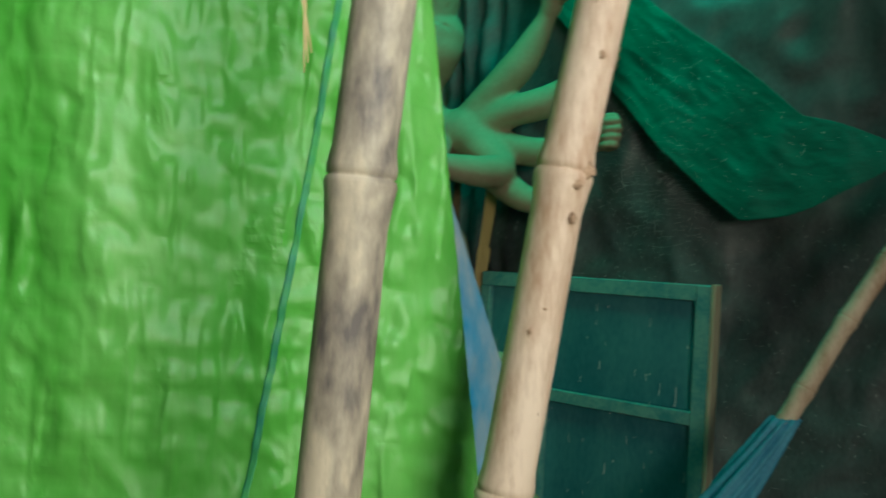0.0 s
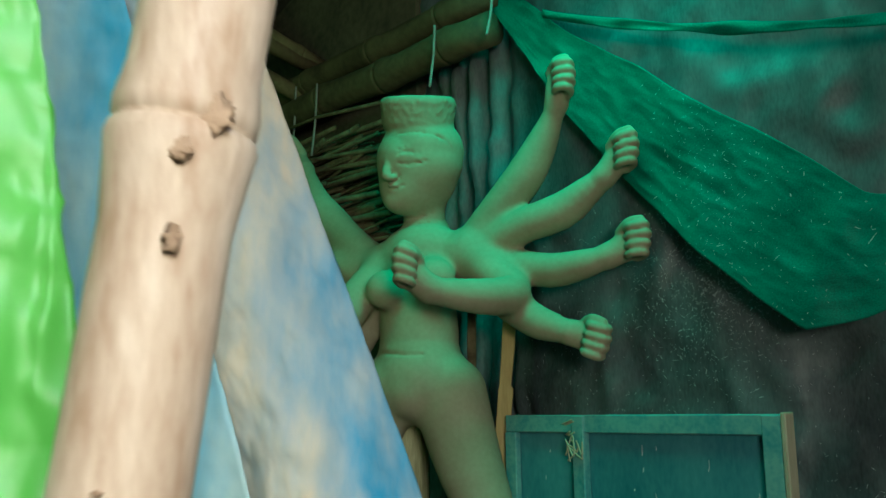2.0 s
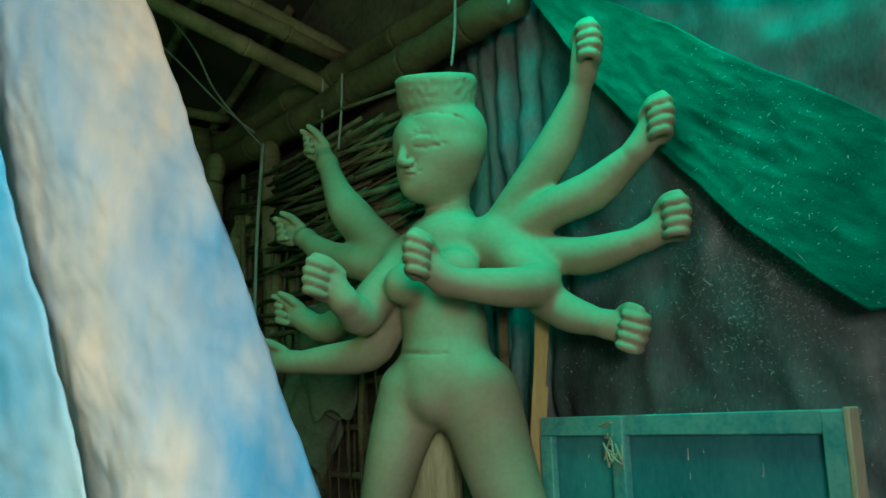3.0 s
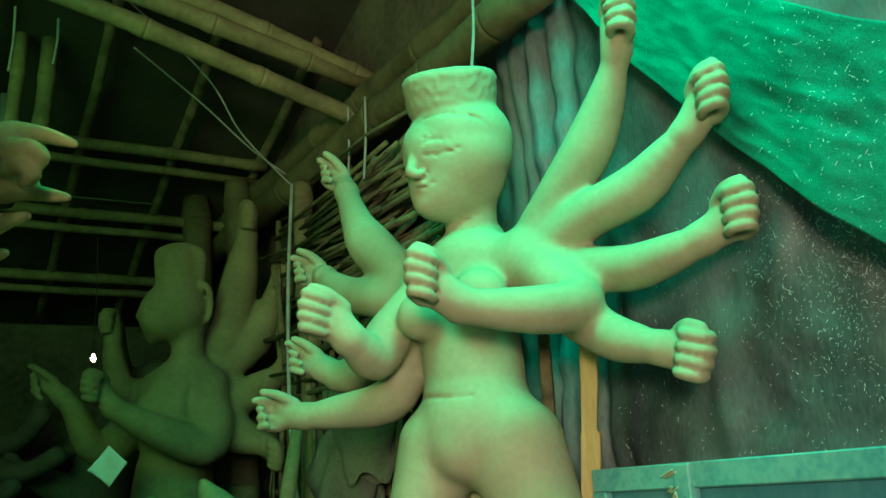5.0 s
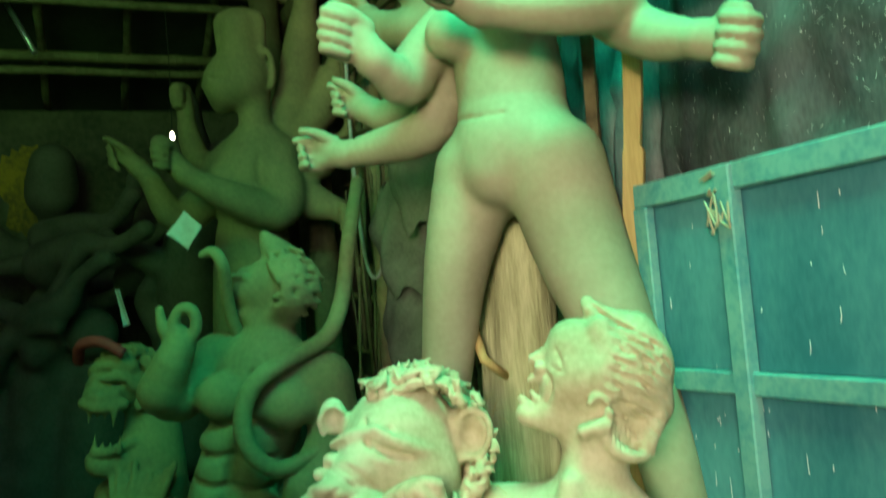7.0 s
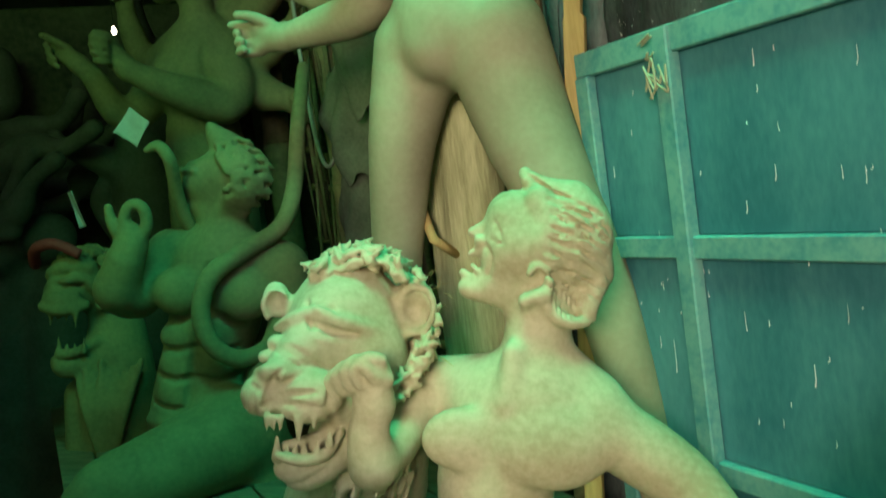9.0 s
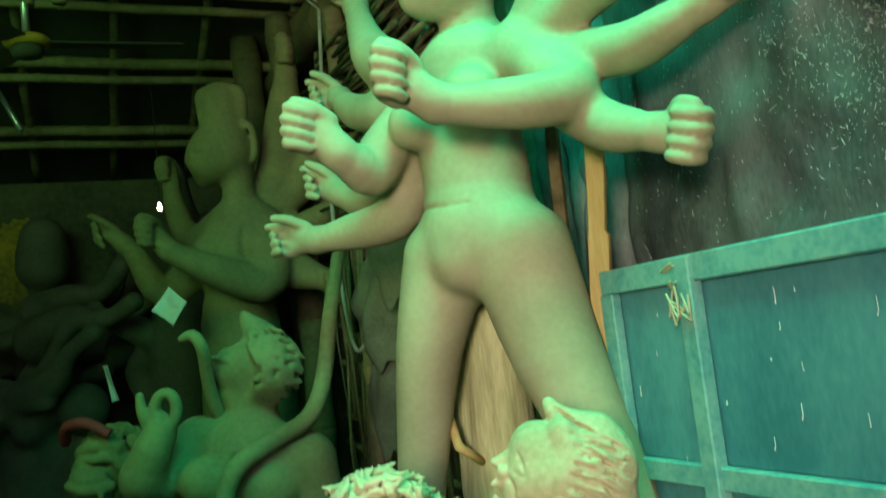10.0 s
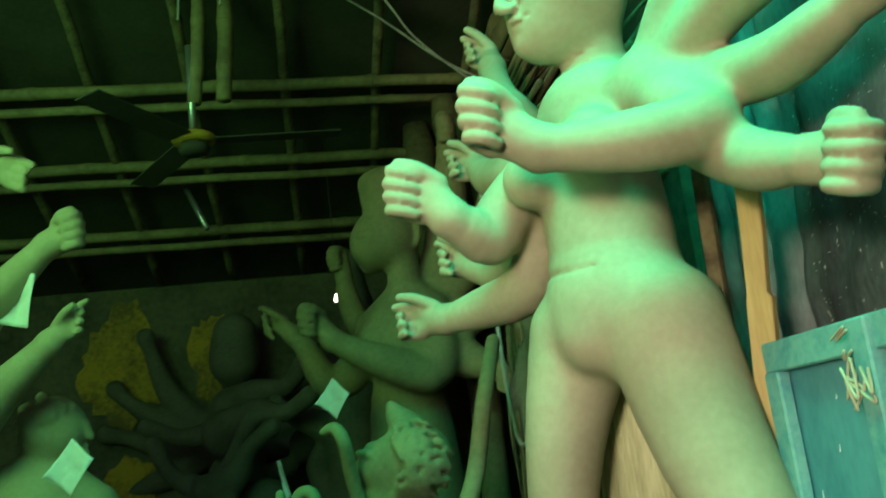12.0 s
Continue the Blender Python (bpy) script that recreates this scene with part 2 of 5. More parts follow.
class Clay:
    """A modelled clay body: limbs, lumps and grooves that flow into one another, meshed as one skin."""

    def __init__(self):
        self.ops = []

    def limb(self, pts, k=0.03):
        """One flowing limb through (x, y, z, radius) points."""
        self.ops.append(("c", flowing(pts), None, k, 1))

    def ball(self, c, r, k=0.03, turn=(0, 0, 0), sign=1):
        if not isinstance(r, tuple):
            r = (r, r, r)
        self.ops.append(("e", (c, r, turn), None, k, sign))

    def spin(self, degrees):
        """Turns what is modelled so far about the upright axis."""
        c, q = math.cos(radians(degrees)), math.sin(radians(degrees))
        done = []
        for kind, a, b, k, sign in self.ops:
            if kind == "c":
                a = a.copy()
                a[:, 0], a[:, 1] = c * a[:, 0] - q * a[:, 1], q * a[:, 0] + c * a[:, 1]
            elif kind == "e":
                p, r, turn = a
                a = ((c * p[0] - q * p[1], q * p[0] + c * p[1], p[2]), r, (turn[0], turn[1], turn[2] + degrees))
            done.append((kind, a, b, k, sign))
        self.ops = done

    def cut(self, pts, k=0.008):
        self.ops.append(("c", flowing(pts), None, k, -1))

    def stroke(self, pts, k=0.006, sign=1, lift=0.0):
        """A ridge (or, with sign -1, a groove) laid on the front of what is modelled so far, through (x, z, radius) points."""
        self.ops.append(("s", (tuple(pts), lift), None, k, sign))

    def fist(self, c, out, front, s=1.0, wrist=None, up=(0, 0, 1)):
        """A closed hand round c: knuckles along out, fingers curled round to front, thumb above."""
        c, o, fr, u = Vector(c), Vector(out).normalized(), Vector(front).normalized(), Vector(up).normalized()
        at = lambda x, y, z, r: (*(c + s * (o * x + fr * y + u * z)), r * s)
        if wrist is not None:
            w = Vector(wrist[:3])
            self.limb([(*w, wrist[3]), at(-0.004, -0.008, 0.012, 0.026), at(0.012, -0.01, 0.014, 0.022)], 0.02)
            self.limb([(*w, wrist[3]), at(-0.004, -0.008, -0.014, 0.025), at(0.012, -0.01, -0.018, 0.021)], 0.02)
        for i in range(4):
            z = (1.5 - i) * 0.0205
            ln = (0.96, 1.05, 1.0, 0.86)[i]
            self.limb([at(0.016, -0.012, z, 0.0125), at(0.036 * ln, 0.004, z, 0.0115), at(0.034 * ln, 0.032, z * 1.02, 0.0108), at(0.004, 0.040, z, 0.0100), at(-0.006, 0.026, z, 0.0095)], 0.003)
        self.limb([at(-0.020, 0.0, 0.030, 0.015), at(0.0, 0.022, 0.044, 0.0125), at(0.026, 0.026, 0.045, 0.0105)], 0.006)

    def palm(self, c, out, front, s=1.0, wrist=None, up=(0, 0, 1), curl=0.5):
        """An open hand with half-curled fingers."""
        c, o, fr, u = Vector(c), Vector(out).normalized(), Vector(front).normalized(), Vector(up).normalized()
        at = lambda x, y, z, r: (*(c + s * (o * x + fr * y + u * z)), r * s)
        if wrist is not None:
            self.limb([(*wrist[:3], wrist[3]), at(-0.01, 0, 0.010, 0.021), at(0.016, 0, 0.018, 0.018)], 0.02)
            self.limb([(*wrist[:3], wrist[3]), at(-0.01, 0, -0.012, 0.020), at(0.016, 0, -0.018, 0.017)], 0.02)
        for i in range(4):
            z = (1.5 - i) * 0.019
            q = curl * (0.35, 0.8, 1.0, 1.1)[i]
            self.limb([at(0.016, 0, z, 0.0115), at(0.046, 0.008 * q, z * 1.1, 0.0105), at(0.072 - 0.03 * q, 0.030 * q, z * 1.1, 0.0098), at(0.092 - 0.085 * q, 0.046 * q, z * 1.05, 0.0085)], 0.004)
        self.limb([at(-0.02, 0.004, 0.026, 0.0145), at(0.006, 0.026, 0.042, 0.012), at(0.034, 0.034, 0.046, 0.0095)], 0.006)

    def mesh(self, name, res):
        lo, hi = np.full(3, 1e9), np.full(3, -1e9)
        boxes = []
        for kind, a, b, k, sign in self.ops:
            if kind == "s":
                boxes.append((None, None))
                continue
            if kind == "c":
                p = a
                l, h = (p[:, :3] - p[:, 3:]).min(0), (p[:, :3] + p[:, 3:]).max(0)
            else:
                c, r = np.array(a[0], float), max(a[1])
                l, h = c - r, c + r
            m = k + 2.5 * res
            boxes.append((l - m, h + m))
            if sign > 0:
                lo, hi = np.minimum(lo, l - m), np.maximum(hi, h + m)
        n = np.ceil((hi - lo) / res).astype(int) + 1
        f = np.full(n, 1.0, np.float32)
        for (kind, a, b, k, sign), (l, h) in zip(self.ops, boxes):
            if kind == "s":
                line = []
                way = flowing([(q[0], 0.0, q[1], q[2]) for q in a[0]])
                if len(a[0]) == 2:
                    way = np.array([way[0] + (way[1] - way[0]) * t for t in (0, 0.25, 0.5, 0.75, 1)])
                for x, _, z, r in way:
                    ix, iz = int(round((x - lo[0]) / res)), int(round((z - lo[2]) / res))
                    if not (0 <= ix < n[0] and 0 <= iz < n[2]):
                        continue
                    col = f[ix, :, iz] < 0
                    if col.any():
                        line.append((x, lo[1] + res * int(col.argmax()) - a[1] + (0.6 * r if sign > 0 else 0.0), z, r))
                if len(line) < 2:
                    continue
                kind, a = "c", np.array(line)
                m = k + 2.5 * res
                l, h = (a[:, :3] - a[:, 3:]).min(0) - m, (a[:, :3] + a[:, 3:]).max(0) + m
            i0 = np.clip(np.floor((l - lo) / res).astype(int), 0, n)
            i1 = np.clip(np.ceil((h - lo) / res).astype(int) + 1, 0, n)
            if (i1 <= i0).any():
                continue
            ax = [(lo[q] + res * np.arange(i0[q], i1[q])).astype(np.float32) for q in range(3)]
            X, Y, Z = ax[0][:, None, None], ax[1][None, :, None], ax[2][None, None, :]
            if kind == "c":
                dist = None
                for pa, pb in zip(a, a[1:]):
                    va, d = pa[:3], pb[:3] - pa[:3]
                    dd = max(float(d @ d), 1e-9)
                    t = np.clip(((X - va[0]) * d[0] + (Y - va[1]) * d[1] + (Z - va[2]) * d[2]) / dd, 0, 1)
                    one = np.sqrt((X - va[0] - t * d[0]) ** 2 + (Y - va[1] - t * d[1]) ** 2 + (Z - va[2] - t * d[2]) ** 2) - (pa[3] + (pb[3] - pa[3]) * t)
                    dist = one if dist is None else np.minimum(dist, one)
            else:
                c, r, turn = a
                R = np.array(Euler([radians(q) for q in turn]).to_matrix().transposed())
                dx, dy, dz = X - c[0], Y - c[1], Z - c[2]
                q = [(R[w, 0] * dx + R[w, 1] * dy + R[w, 2] * dz) / r[w] for w in range(3)]
                l0 = np.sqrt(q[0] ** 2 + q[1] ** 2 + q[2] ** 2) + 1e-6
                l1 = np.sqrt((q[0] / r[0]) ** 2 + (q[1] / r[1]) ** 2 + (q[2] / r[2]) ** 2) + 1e-6
                dist = l0 * (l0 - 1) / l1
            s = f[i0[0]:i1[0], i0[1]:i1[1], i0[2]:i1[2]]
            if sign > 0:
                w = np.clip(0.5 + 0.5 * (s - dist) / k, 0, 1)
                s[...] = s + (dist - s) * w - k * w * (1 - w)
            else:
                w = np.clip(0.5 + 0.5 * (s + dist) / k, 0, 1)
                w = 1 - w
                s[...] = -dist * w + s * (1 - w) + k * w * (1 - w)
        inside = f < 0
        cells = np.zeros(n - 1, np.int8)
        acc = np.zeros((*(n - 1), 3), np.float32)
        cnt = np.zeros(n - 1, np.int16)
        corner = [(i, j, k) for i in (0, 1) for j in (0, 1) for k in (0, 1)]
        cut = lambda arr, c: arr[c[0]:c[0] + n[0] - 1, c[1]:c[1] + n[1] - 1, c[2]:c[2] + n[2] - 1]
        for c in corner:
            for axis in range(3):
                if c[axis]:
                    continue
                e = list(c)
                e[axis] = 1
                fa, fb = cut(f, c), cut(f, e)
                hit = (fa < 0) != (fb < 0)
                idx = np.nonzero(hit)
                t = fa[idx] / (fa[idx] - fb[idx])
                off = np.tile(np.array(c, np.float32), (len(t), 1))
                off[:, axis] = t
                acc[idx] += off
                cnt[idx] += 1
        live = np.nonzero(cnt)
        index = np.full(n - 1, -1, np.int32)
        index[live] = np.arange(len(live[0]))
        verts = lo + res * (np.stack(live, 1) + acc[live] / cnt[live][:, None])
        quads = []
        for axis in range(3):
            u, v = (axis + 1) % 3, (axis + 2) % 3
            sl0 = [slice(None)] * 3
            sl1 = [slice(None)] * 3
            sl0[axis], sl1[axis] = slice(0, -1), slice(1, None)
            s0, s1 = inside[tuple(sl0)], inside[tuple(sl1)]
            idx = np.stack(np.nonzero(s0 != s1), 1)
            ok = (idx[:, u] > 0) & (idx[:, v] > 0) & (idx[:, u] < n[u] - 1) & (idx[:, v] < n[v] - 1)
            idx = idx[ok]
            fl = s0[tuple(idx.T)]
            ring = []
            for du, dv in ((1, 1), (0, 1), (0, 0), (1, 0)):
                q = idx.copy()
                q[:, u] -= du
                q[:, v] -= dv
                ring.append(index[tuple(q.T)])
            q = np.stack(ring, 1)
            q[~fl] = q[~fl][:, ::-1]
            quads.append(q)
        quads = np.concatenate(quads)
        quads = quads[(quads >= 0).all(1)]
        me = bpy.data.meshes.new(name)
        me.vertices.add(len(verts))
        me.vertices.foreach_set("co", verts.astype(np.float32).ravel())
        me.loops.add(quads.size)
        me.loops.foreach_set("vertex_index", quads.astype(np.int32).ravel())
        me.polygons.add(len(quads))
        me.polygons.foreach_set("loop_start", np.arange(0, quads.size, 4, dtype=np.int32))
        me.polygons.foreach_set("use_smooth", np.ones(len(quads), bool))
        me.update()
        me.validate()
        return me

    def thing(self, name, res, material, m=None):
        me = self.mesh(name, res)
        me.materials.append(material)
        ob = new(name, me)
        if m is not None:
            ob.matrix_world = m
        return ob


def ab(a, b, z):
    """The shed's own axes: a along its depth, b across towards the tarpaulin wall."""
    return Vector((-0.75 * a + 0.66 * b, 0.66 * a + 0.75 * b, z))


# ---- the large structure ----
bm = bmesh.new()
bmesh.ops.create_grid(bm, x_segments=60, y_segments=60, size=30)
for v in bm.verts:
    v.co.z = 0.03 * noise.noise(v.co * 0.9) - 0.02
tagged(part("ground", bm, EARTH, smooth=True), "trodden bare brown earth floor", "ground", kind="structure")


def slab(name, a0, a1, b0, b1, z0, z1, material, label, category):
    """A wall along the shed's axes."""
    bm = bmesh.new()
    turn = Matrix(((-0.75, 0.66, 0, 0), (0.66, 0.75, 0, 0), (0, 0, 1, 0), (0, 0, 0, 1)))
    box(bm, a0, a1, b0, b1, z0, z1, 0.01, turn)
    bmesh.ops.recalc_face_normals(bm, faces=bm.faces)
    return tagged(part(name, bm, material), label, category, kind="structure")


slab("wall_back", 6.02, 6.2, -2.6, 2.9, 0, 2.47, WALL, "dark stained mud wall with yellow paint patches", "wall")
slab("wall_left", 1.6, 6.2, -2.8, -2.62, 0, 3.3, WALL, "dark mud side wall", "wall")
slab("wall_right", 2.75, 6.0, 2.66, 2.8, 0, 3.75, WALL, "dark mat wall behind bamboo sticks", "wall")
# the roof slopes down towards the back
bm = bmesh.new()
for (a0, z0), (a1, z1) in (((1.5, 4.15), (6.4, 2.44)),):
    q = [ab(a0, -2.9, z0), ab(a0, 2.95, z0), ab(a1, 2.95, z1), ab(a1, -2.9, z1)]
    low = [bm.verts.new(p) for p in q]
    top = [bm.verts.new(p + Vector((0, 0, 0.06))) for p in q]
    bm.faces.new(low)
    bm.faces.new(top[::-1])
    for i in range(4):
        bm.faces.new((low[i], top[i], top[(i + 1) % 4], low[(i + 1) % 4]))
bmesh.ops.recalc_face_normals(bm, faces=bm.faces)
tagged(part("ceiling", bm, THATCH), "dark roofing over bamboo rafters", "ceiling", kind="structure")


def roof_z(a):
    return 4.60 - 0.35 * a


def roof_bamboo(a0, b0, a1, b1, r, drop=0.05, name="roof_bamboo", label="old brown bamboo pole tied under the roof", material=None):
    return tagged(bamboo(name, ab(a0, b0, roof_z(a0) - drop), ab(a1, b1, roof_z(a1) - drop), r, material or BAMBOO_OLD, 0.35, n=10, bend=0.004), label, "bamboo pole", "roof poles")


for a in (5.49, 4.95, 4.46):
    roof_bamboo(a, -2.6, a, 2.55, 0.026, 0.06)
    roof_bamboo(a + 0.05, -2.6, a + 0.08, 2.55, 0.02, 0.09)
for i in range(13):
    b = -2.4 + i * 0.41
    roof_bamboo(3.7, b, 6.0, b + 0.05, 0.022, 0.02, "rafter", "slim dark bamboo rafter", STICKS)
for b0, z0, b1, z1 in ((0.5, 3.33, 2.62, 2.935), (0.5, 3.28, 2.60, 2.775), (0.9, 3.38, 2.64, 2.955)):
    tagged(bamboo("tie_beam", ab(3.38, b0, z0), ab(3.38, b1, z1), 0.034, BAMBOO_OLD, 0.38), "thick old bamboo tie beam under the roof", "bamboo pole", "tie beams")
tagged(bamboo("wall_plate", ab(2.2, 2.55, 2.86), ab(5.95, 2.55, 2.86), 0.05, BAMBOO_DIM, 0.4), "thick bamboo along the top of the side wall", "bamboo pole", "wall plates")
tagged(bamboo("wall_plate", ab(2.2, 2.52, 2.72), ab(5.95, 2.52, 2.74), 0.06, BAMBOO_DIM, 0.4), "thick bamboo along the top of the side wall", "bamboo pole", "wall plates")

# ---- tarpaulin wall on the street side ----


def black_sheet(u, v):
    a = 2.95 - 3.6 * u
    z = 4.0 * v
    w = 0.05 * math.sin(7 * u * 2 + 2 * v) * (1 - v * 0.3) + 0.05 * crumple(a, 0, z * 0.6, 2.2) + 0.03 * crumple(a, 3, z, 6)
    fold = 0.05 * math.exp(-((a - 2.42) / 0.18) ** 2) * math.sin(a * 60 + z * 2)
    return ab(a, 2.66 + w + fold, z)


tagged(sheet("tarp_wall", black_sheet, 220, 150, TARP_BLACK), "wrinkled dusty black plastic sheet hung as a wall", "tarpaulin", kind="structure")


def net_low(a):
    """The drooping lower edge of the green net."""
    if a > 1.2:
        return 1.62 + 0.70 * (a - 1.2) + 0.45 * (a - 1.2) ** 2
    return 1.62 + 0.85 * (1.2 - a) ** 2


def net_sheet(u, v):
    a = 2.25 - 2.6 * u
    lo = net_low(a)
    hi = max(1.93 + (0.80 if a > 1.02 else 0.35) * (a - 1.02) + 0.03 * noise.noise(Vector((a * 3, 2, 1))), lo + 0.02)
    z = lo + (hi - lo) * v
    w = 0.035 * crumple(a, 0, z * 0.5, 2.5) + 0.012 * crumple(a + z, 9, (z - 0.8 * a) * 2.2, 4) + 0.004 * crumple(a, 3, z, 19)
    return ab(a, 2.555 + w, z + 0.012 * noise.noise(Vector((a * 6, 0, 3))))


tagged(sheet("green_net", net_sheet, 170, 70, NET_GREEN), "green shade net draped over the black sheet", "shade net")


def net_hem(u, v):
    a = 1.98 - 1.5 * u
    z = 2.70 - 0.49 * (1.98 - a) + 0.13 * (1.98 - a) ** 2 + 0.03 * (v - 0.5) * (1 + 0.5 * noise.noise(Vector((a * 5, 1, 2))))
    return ab(a, 2.53 + 0.02 * noise.noise(Vector((a * 7, 5, v))), z)


tagged(sheet("net_fold", net_hem, 90, 5, NET_GREEN), "narrow folded strip of green shade net across the black sheet", "shade net")


# ---- teal panel leaning before the tarpaulin ----
def teal_panel():
    p = empty("teal_door_panel", 0.041, 3.234, 0.0, math.degrees(math.atan2(-0.604, 0.686)))
    W = 0.888
    cols = (0.0, 0.286, W)
    top, mid, low, foot = 1.42, 1.038, 0.62, 0.20
    for i in range(2):
        for z1, z0 in ((top, mid), (mid, low), (low, foot)):
            bm = bmesh.new()
            box(bm, cols[i] + 0.01, cols[i + 1] - 0.01, 0.0, 0.012, z0, z1, 0.002)
            part("board", bm, TEAL, p)
    for z, h in ((top, 0.05), (mid, 0.042), (low, 0.042), (foot, 0.05)):
        bm = bmesh.new()
        box(bm, 0.0, W, -0.022, -0.002, z - h, z, 0.003)
        part("rail", bm, TEAL_RAIL, p, "chalky worn teal rail")
    for x, w, z in ((0.0, 0.045, 0.0), (0.265, 0.042, 0.006), (W - 0.05, 0.05, 0.0)):
        bm = bmesh.new()
        box(bm, x, x + w, -0.026 - z, -0.003, 0.04, top - (0.002 if x else 0.05), 0.003)
        part("stile", bm, TEAL_RAIL, p, "chalky worn teal stile")
    bm = bmesh.new()
    box(bm, W + 0.001, W + 0.015, -0.030, 0.012, 0.03, top + 0.004, 0.003)
    part("edge_batten", bm, PALE_EDGE, p, "bare pale wood edge batten")
    rng = random.Random(4)
    for i in range(7):
        x, z = 0.287 + rng.uniform(-0.035, 0.035), 1.36 + rng.uniform(-0.05, 0.03)
        pts = [(x + rng.uniform(-0.03, 0.03), -0.036 - rng.uniform(0, 0.012), z + rng.uniform(-0.03, 0.03)) for _ in range(4)]
        wire("rope_tie", pts, 0.0022, PALE_EDGE, p)
    return tagged(p, "teal painted framed wooden panel tied with straw rope", "door panel")


teal_panel()

# ---- near bamboo poles and sheets ----
tagged(bamboo("bamboo_pole", (-0.212, 0.446, 0.0), (-0.033, 0.446, 2.6), 0.0185, BAMBOO_STAIN, 0.27, first=1.512, n=24, bend=0.0), "upright bamboo pole stained with black and dust", "bamboo pole", "bamboo uprights")
pale_pole = tagged(bamboo("bamboo_pole", (-0.203, 0.68, 0.0), (0.197, 0.68, 2.6), 0.0215, BAMBOO_PALE, 0.27, first=1.56, n=24, bend=0.0), "pale bare leaning bamboo pole with brown scars", "bamboo pole", "bamboo uprights")
rng = random.Random(8)
for s, side, size, tall in ((1.560, 0.70, 0.0095, 1.0), (1.548, 0.35, 0.007, 0.8), (1.520, 0.45, 0.0045, 1.6), (1.425, -0.25, 0.0045, 1.4), (1.445, 0.1, 0.0028, 0.6), (1.655, 0.3, 0.004, 1.5), (1.70, -0.3, 0.003, 1.6), (1.36, 0.5, 0.005, 1.8), (1.29, 0.2, 0.008, 0.9), (1.30, 0.65, 0.009, 1.0)):
    bm = bmesh.new()
    bmesh.ops.create_icosphere(bm, subdivisions=3, radius=1.0)
    c = Vector((-0.203 + 0.152 * s, 0.68, 0.988 * s))
    for v in bm.verts:
        q = 1 + 0.8 * noise.noise(v.co * 2.4 + Vector((s * 50, 0, 0)))
        v.co = c + Vector((side * 0.0212, -0.0212 * math.sqrt(1 - side * side), 0)) + Vector((v.co.x * size * 0.6, v.co.y * size * 0.06, v.co.z * size * tall * 0.6)) * q
    part("branch_scar", bm, SCAR, pale_pole, "brown branch scar", True)
tagged(bamboo("bamboo_brace", (0.13, 2.2, 0.0), (1.50, 2.2, 2.37), 0.024, BAMBOO_PALE, 0.2, n=16, bend=0.0), "slanting bamboo brace wrapped with a blue rag", "bamboo pole", "bamboo uprights")


def rag(u, v):
    t = 2 * math.pi * u
    z = 1.11 - 0.50 * v
    x = 0.13 + z * 0.578 - 0.03 * v
    r = 0.03 + 0.06 * v * (1 + 0.35 * math.sin(5 * t)) + 0.008 * math.sin(9 * t + 12 * v)
    return (x + r * math.cos(t), 2.2 + r * math.sin(t), z)


tagged(sheet("blue_rag", rag, 60, 24, RAG), "blue cloth rag knotted round a bamboo brace", "rag")


def green_edge(z):
    return -0.031 - 0.15 * (z - 1.30)


def green_sheet(u, v):
    z = 2.7 - 2.65 * v
    x = green_edge(z) - 1.9 * (1 - u) ** 1.15
    y = 0.76 - 0.42 * (1 - u) ** 1.2 + 0.010 * math.sin(26 * u + 2 * z) + 0.016 * noise.noise(Vector((x * 9, 0, z * 0.8))) + 0.010 * noise.noise(Vector((x * 21 + z * 2, 3, z * 1.6)))
    y += 0.012 * crumple(x * 1.2, 2, z, 8) + 0.0075 * crumple(x, 5, z * 1.6, 19) + 0.0042 * crumple(x, 8, z * 1.5, 43)
    y += 0.03 * max(0, u - 0.93) / 0.07
    return (x, y, z)


green_tarp = tagged(sheet("green_tarp", green_sheet, 420, 420, TARP_GREEN), "crumpled bright green plastic sheet with a blue stripe hung on bamboo", "tarpaulin")


def stripe_sheet(u, v):
    x, y, z = green_sheet(0.992 - 0.323 * v + 0.0038 * u, 0.248 + 0.702 * v)
    return (x, y - 0.003, z)


stripe = sheet("stripe", stripe_sheet, 4, 300, STRIPE, 0.001)
stripe.parent, stripe["label"] = green_tarp, "dark blue printed stripe"


def blue_sheet(u, v):
    z = 2.75 - 2.7 * v
    edge = -0.204 + 0.366 * (1.916 - max(z, 1.28))
    w = 0.36 * (0.55 + 0.45 * v)
    x = edge - w * (1 - u)
    y = 1.47 - 0.10 * math.sin(math.pi * u) * 0.9 + 0.05 * (1 - u) + 0.018 * crumple(x, 0, z * 0.6, 6) + 0.009 * crumple(x, 4, z, 17) + 0.004 * crumple(x, 2, z, 37)
    return (x, y, z)


def sky_sheet(u, v):
    z = 2.75 - 2.7 * v
    edge = -0.316 + 0.29 * (1.882 - max(z, 1.28))
    x = edge - 1.3 * (1 - u)
    y = 1.36 + 0.06 * (1 - u) + 0.03 * crumple(x, 7, z * 0.6, 3) + 0.010 * crumple(x, 1, z, 14) + 0.004 * crumple(x, 2, z, 35)
    return (x, y, z)


tagged(sheet("blue_tarp_fold", blue_sheet, 110, 420, TARP_BLUE), "faded blue and pink-white plastic sheet folded to a slanting edge", "tarpaulin")
tagged(sheet("light_blue_tarp", sky_sheet, 200, 320, TARP_SKY), "light blue weathered plastic sheet", "tarpaulin")

straw = bmesh.new()
for k in range(3):
    tube(straw, [(-0.154 + 0.002 * k, 0.47, 1.75, 0.0010), (-0.153 - 0.001 * k, 0.47, 1.62, 0.0014), (-0.151 + 0.002 * k, 0.47, 1.572 + 0.006 * k, 0.0005)], 5)
tagged(part("straw_wisp", straw, ROPE), "dry straw wisp hanging over the green sheet", "straw")

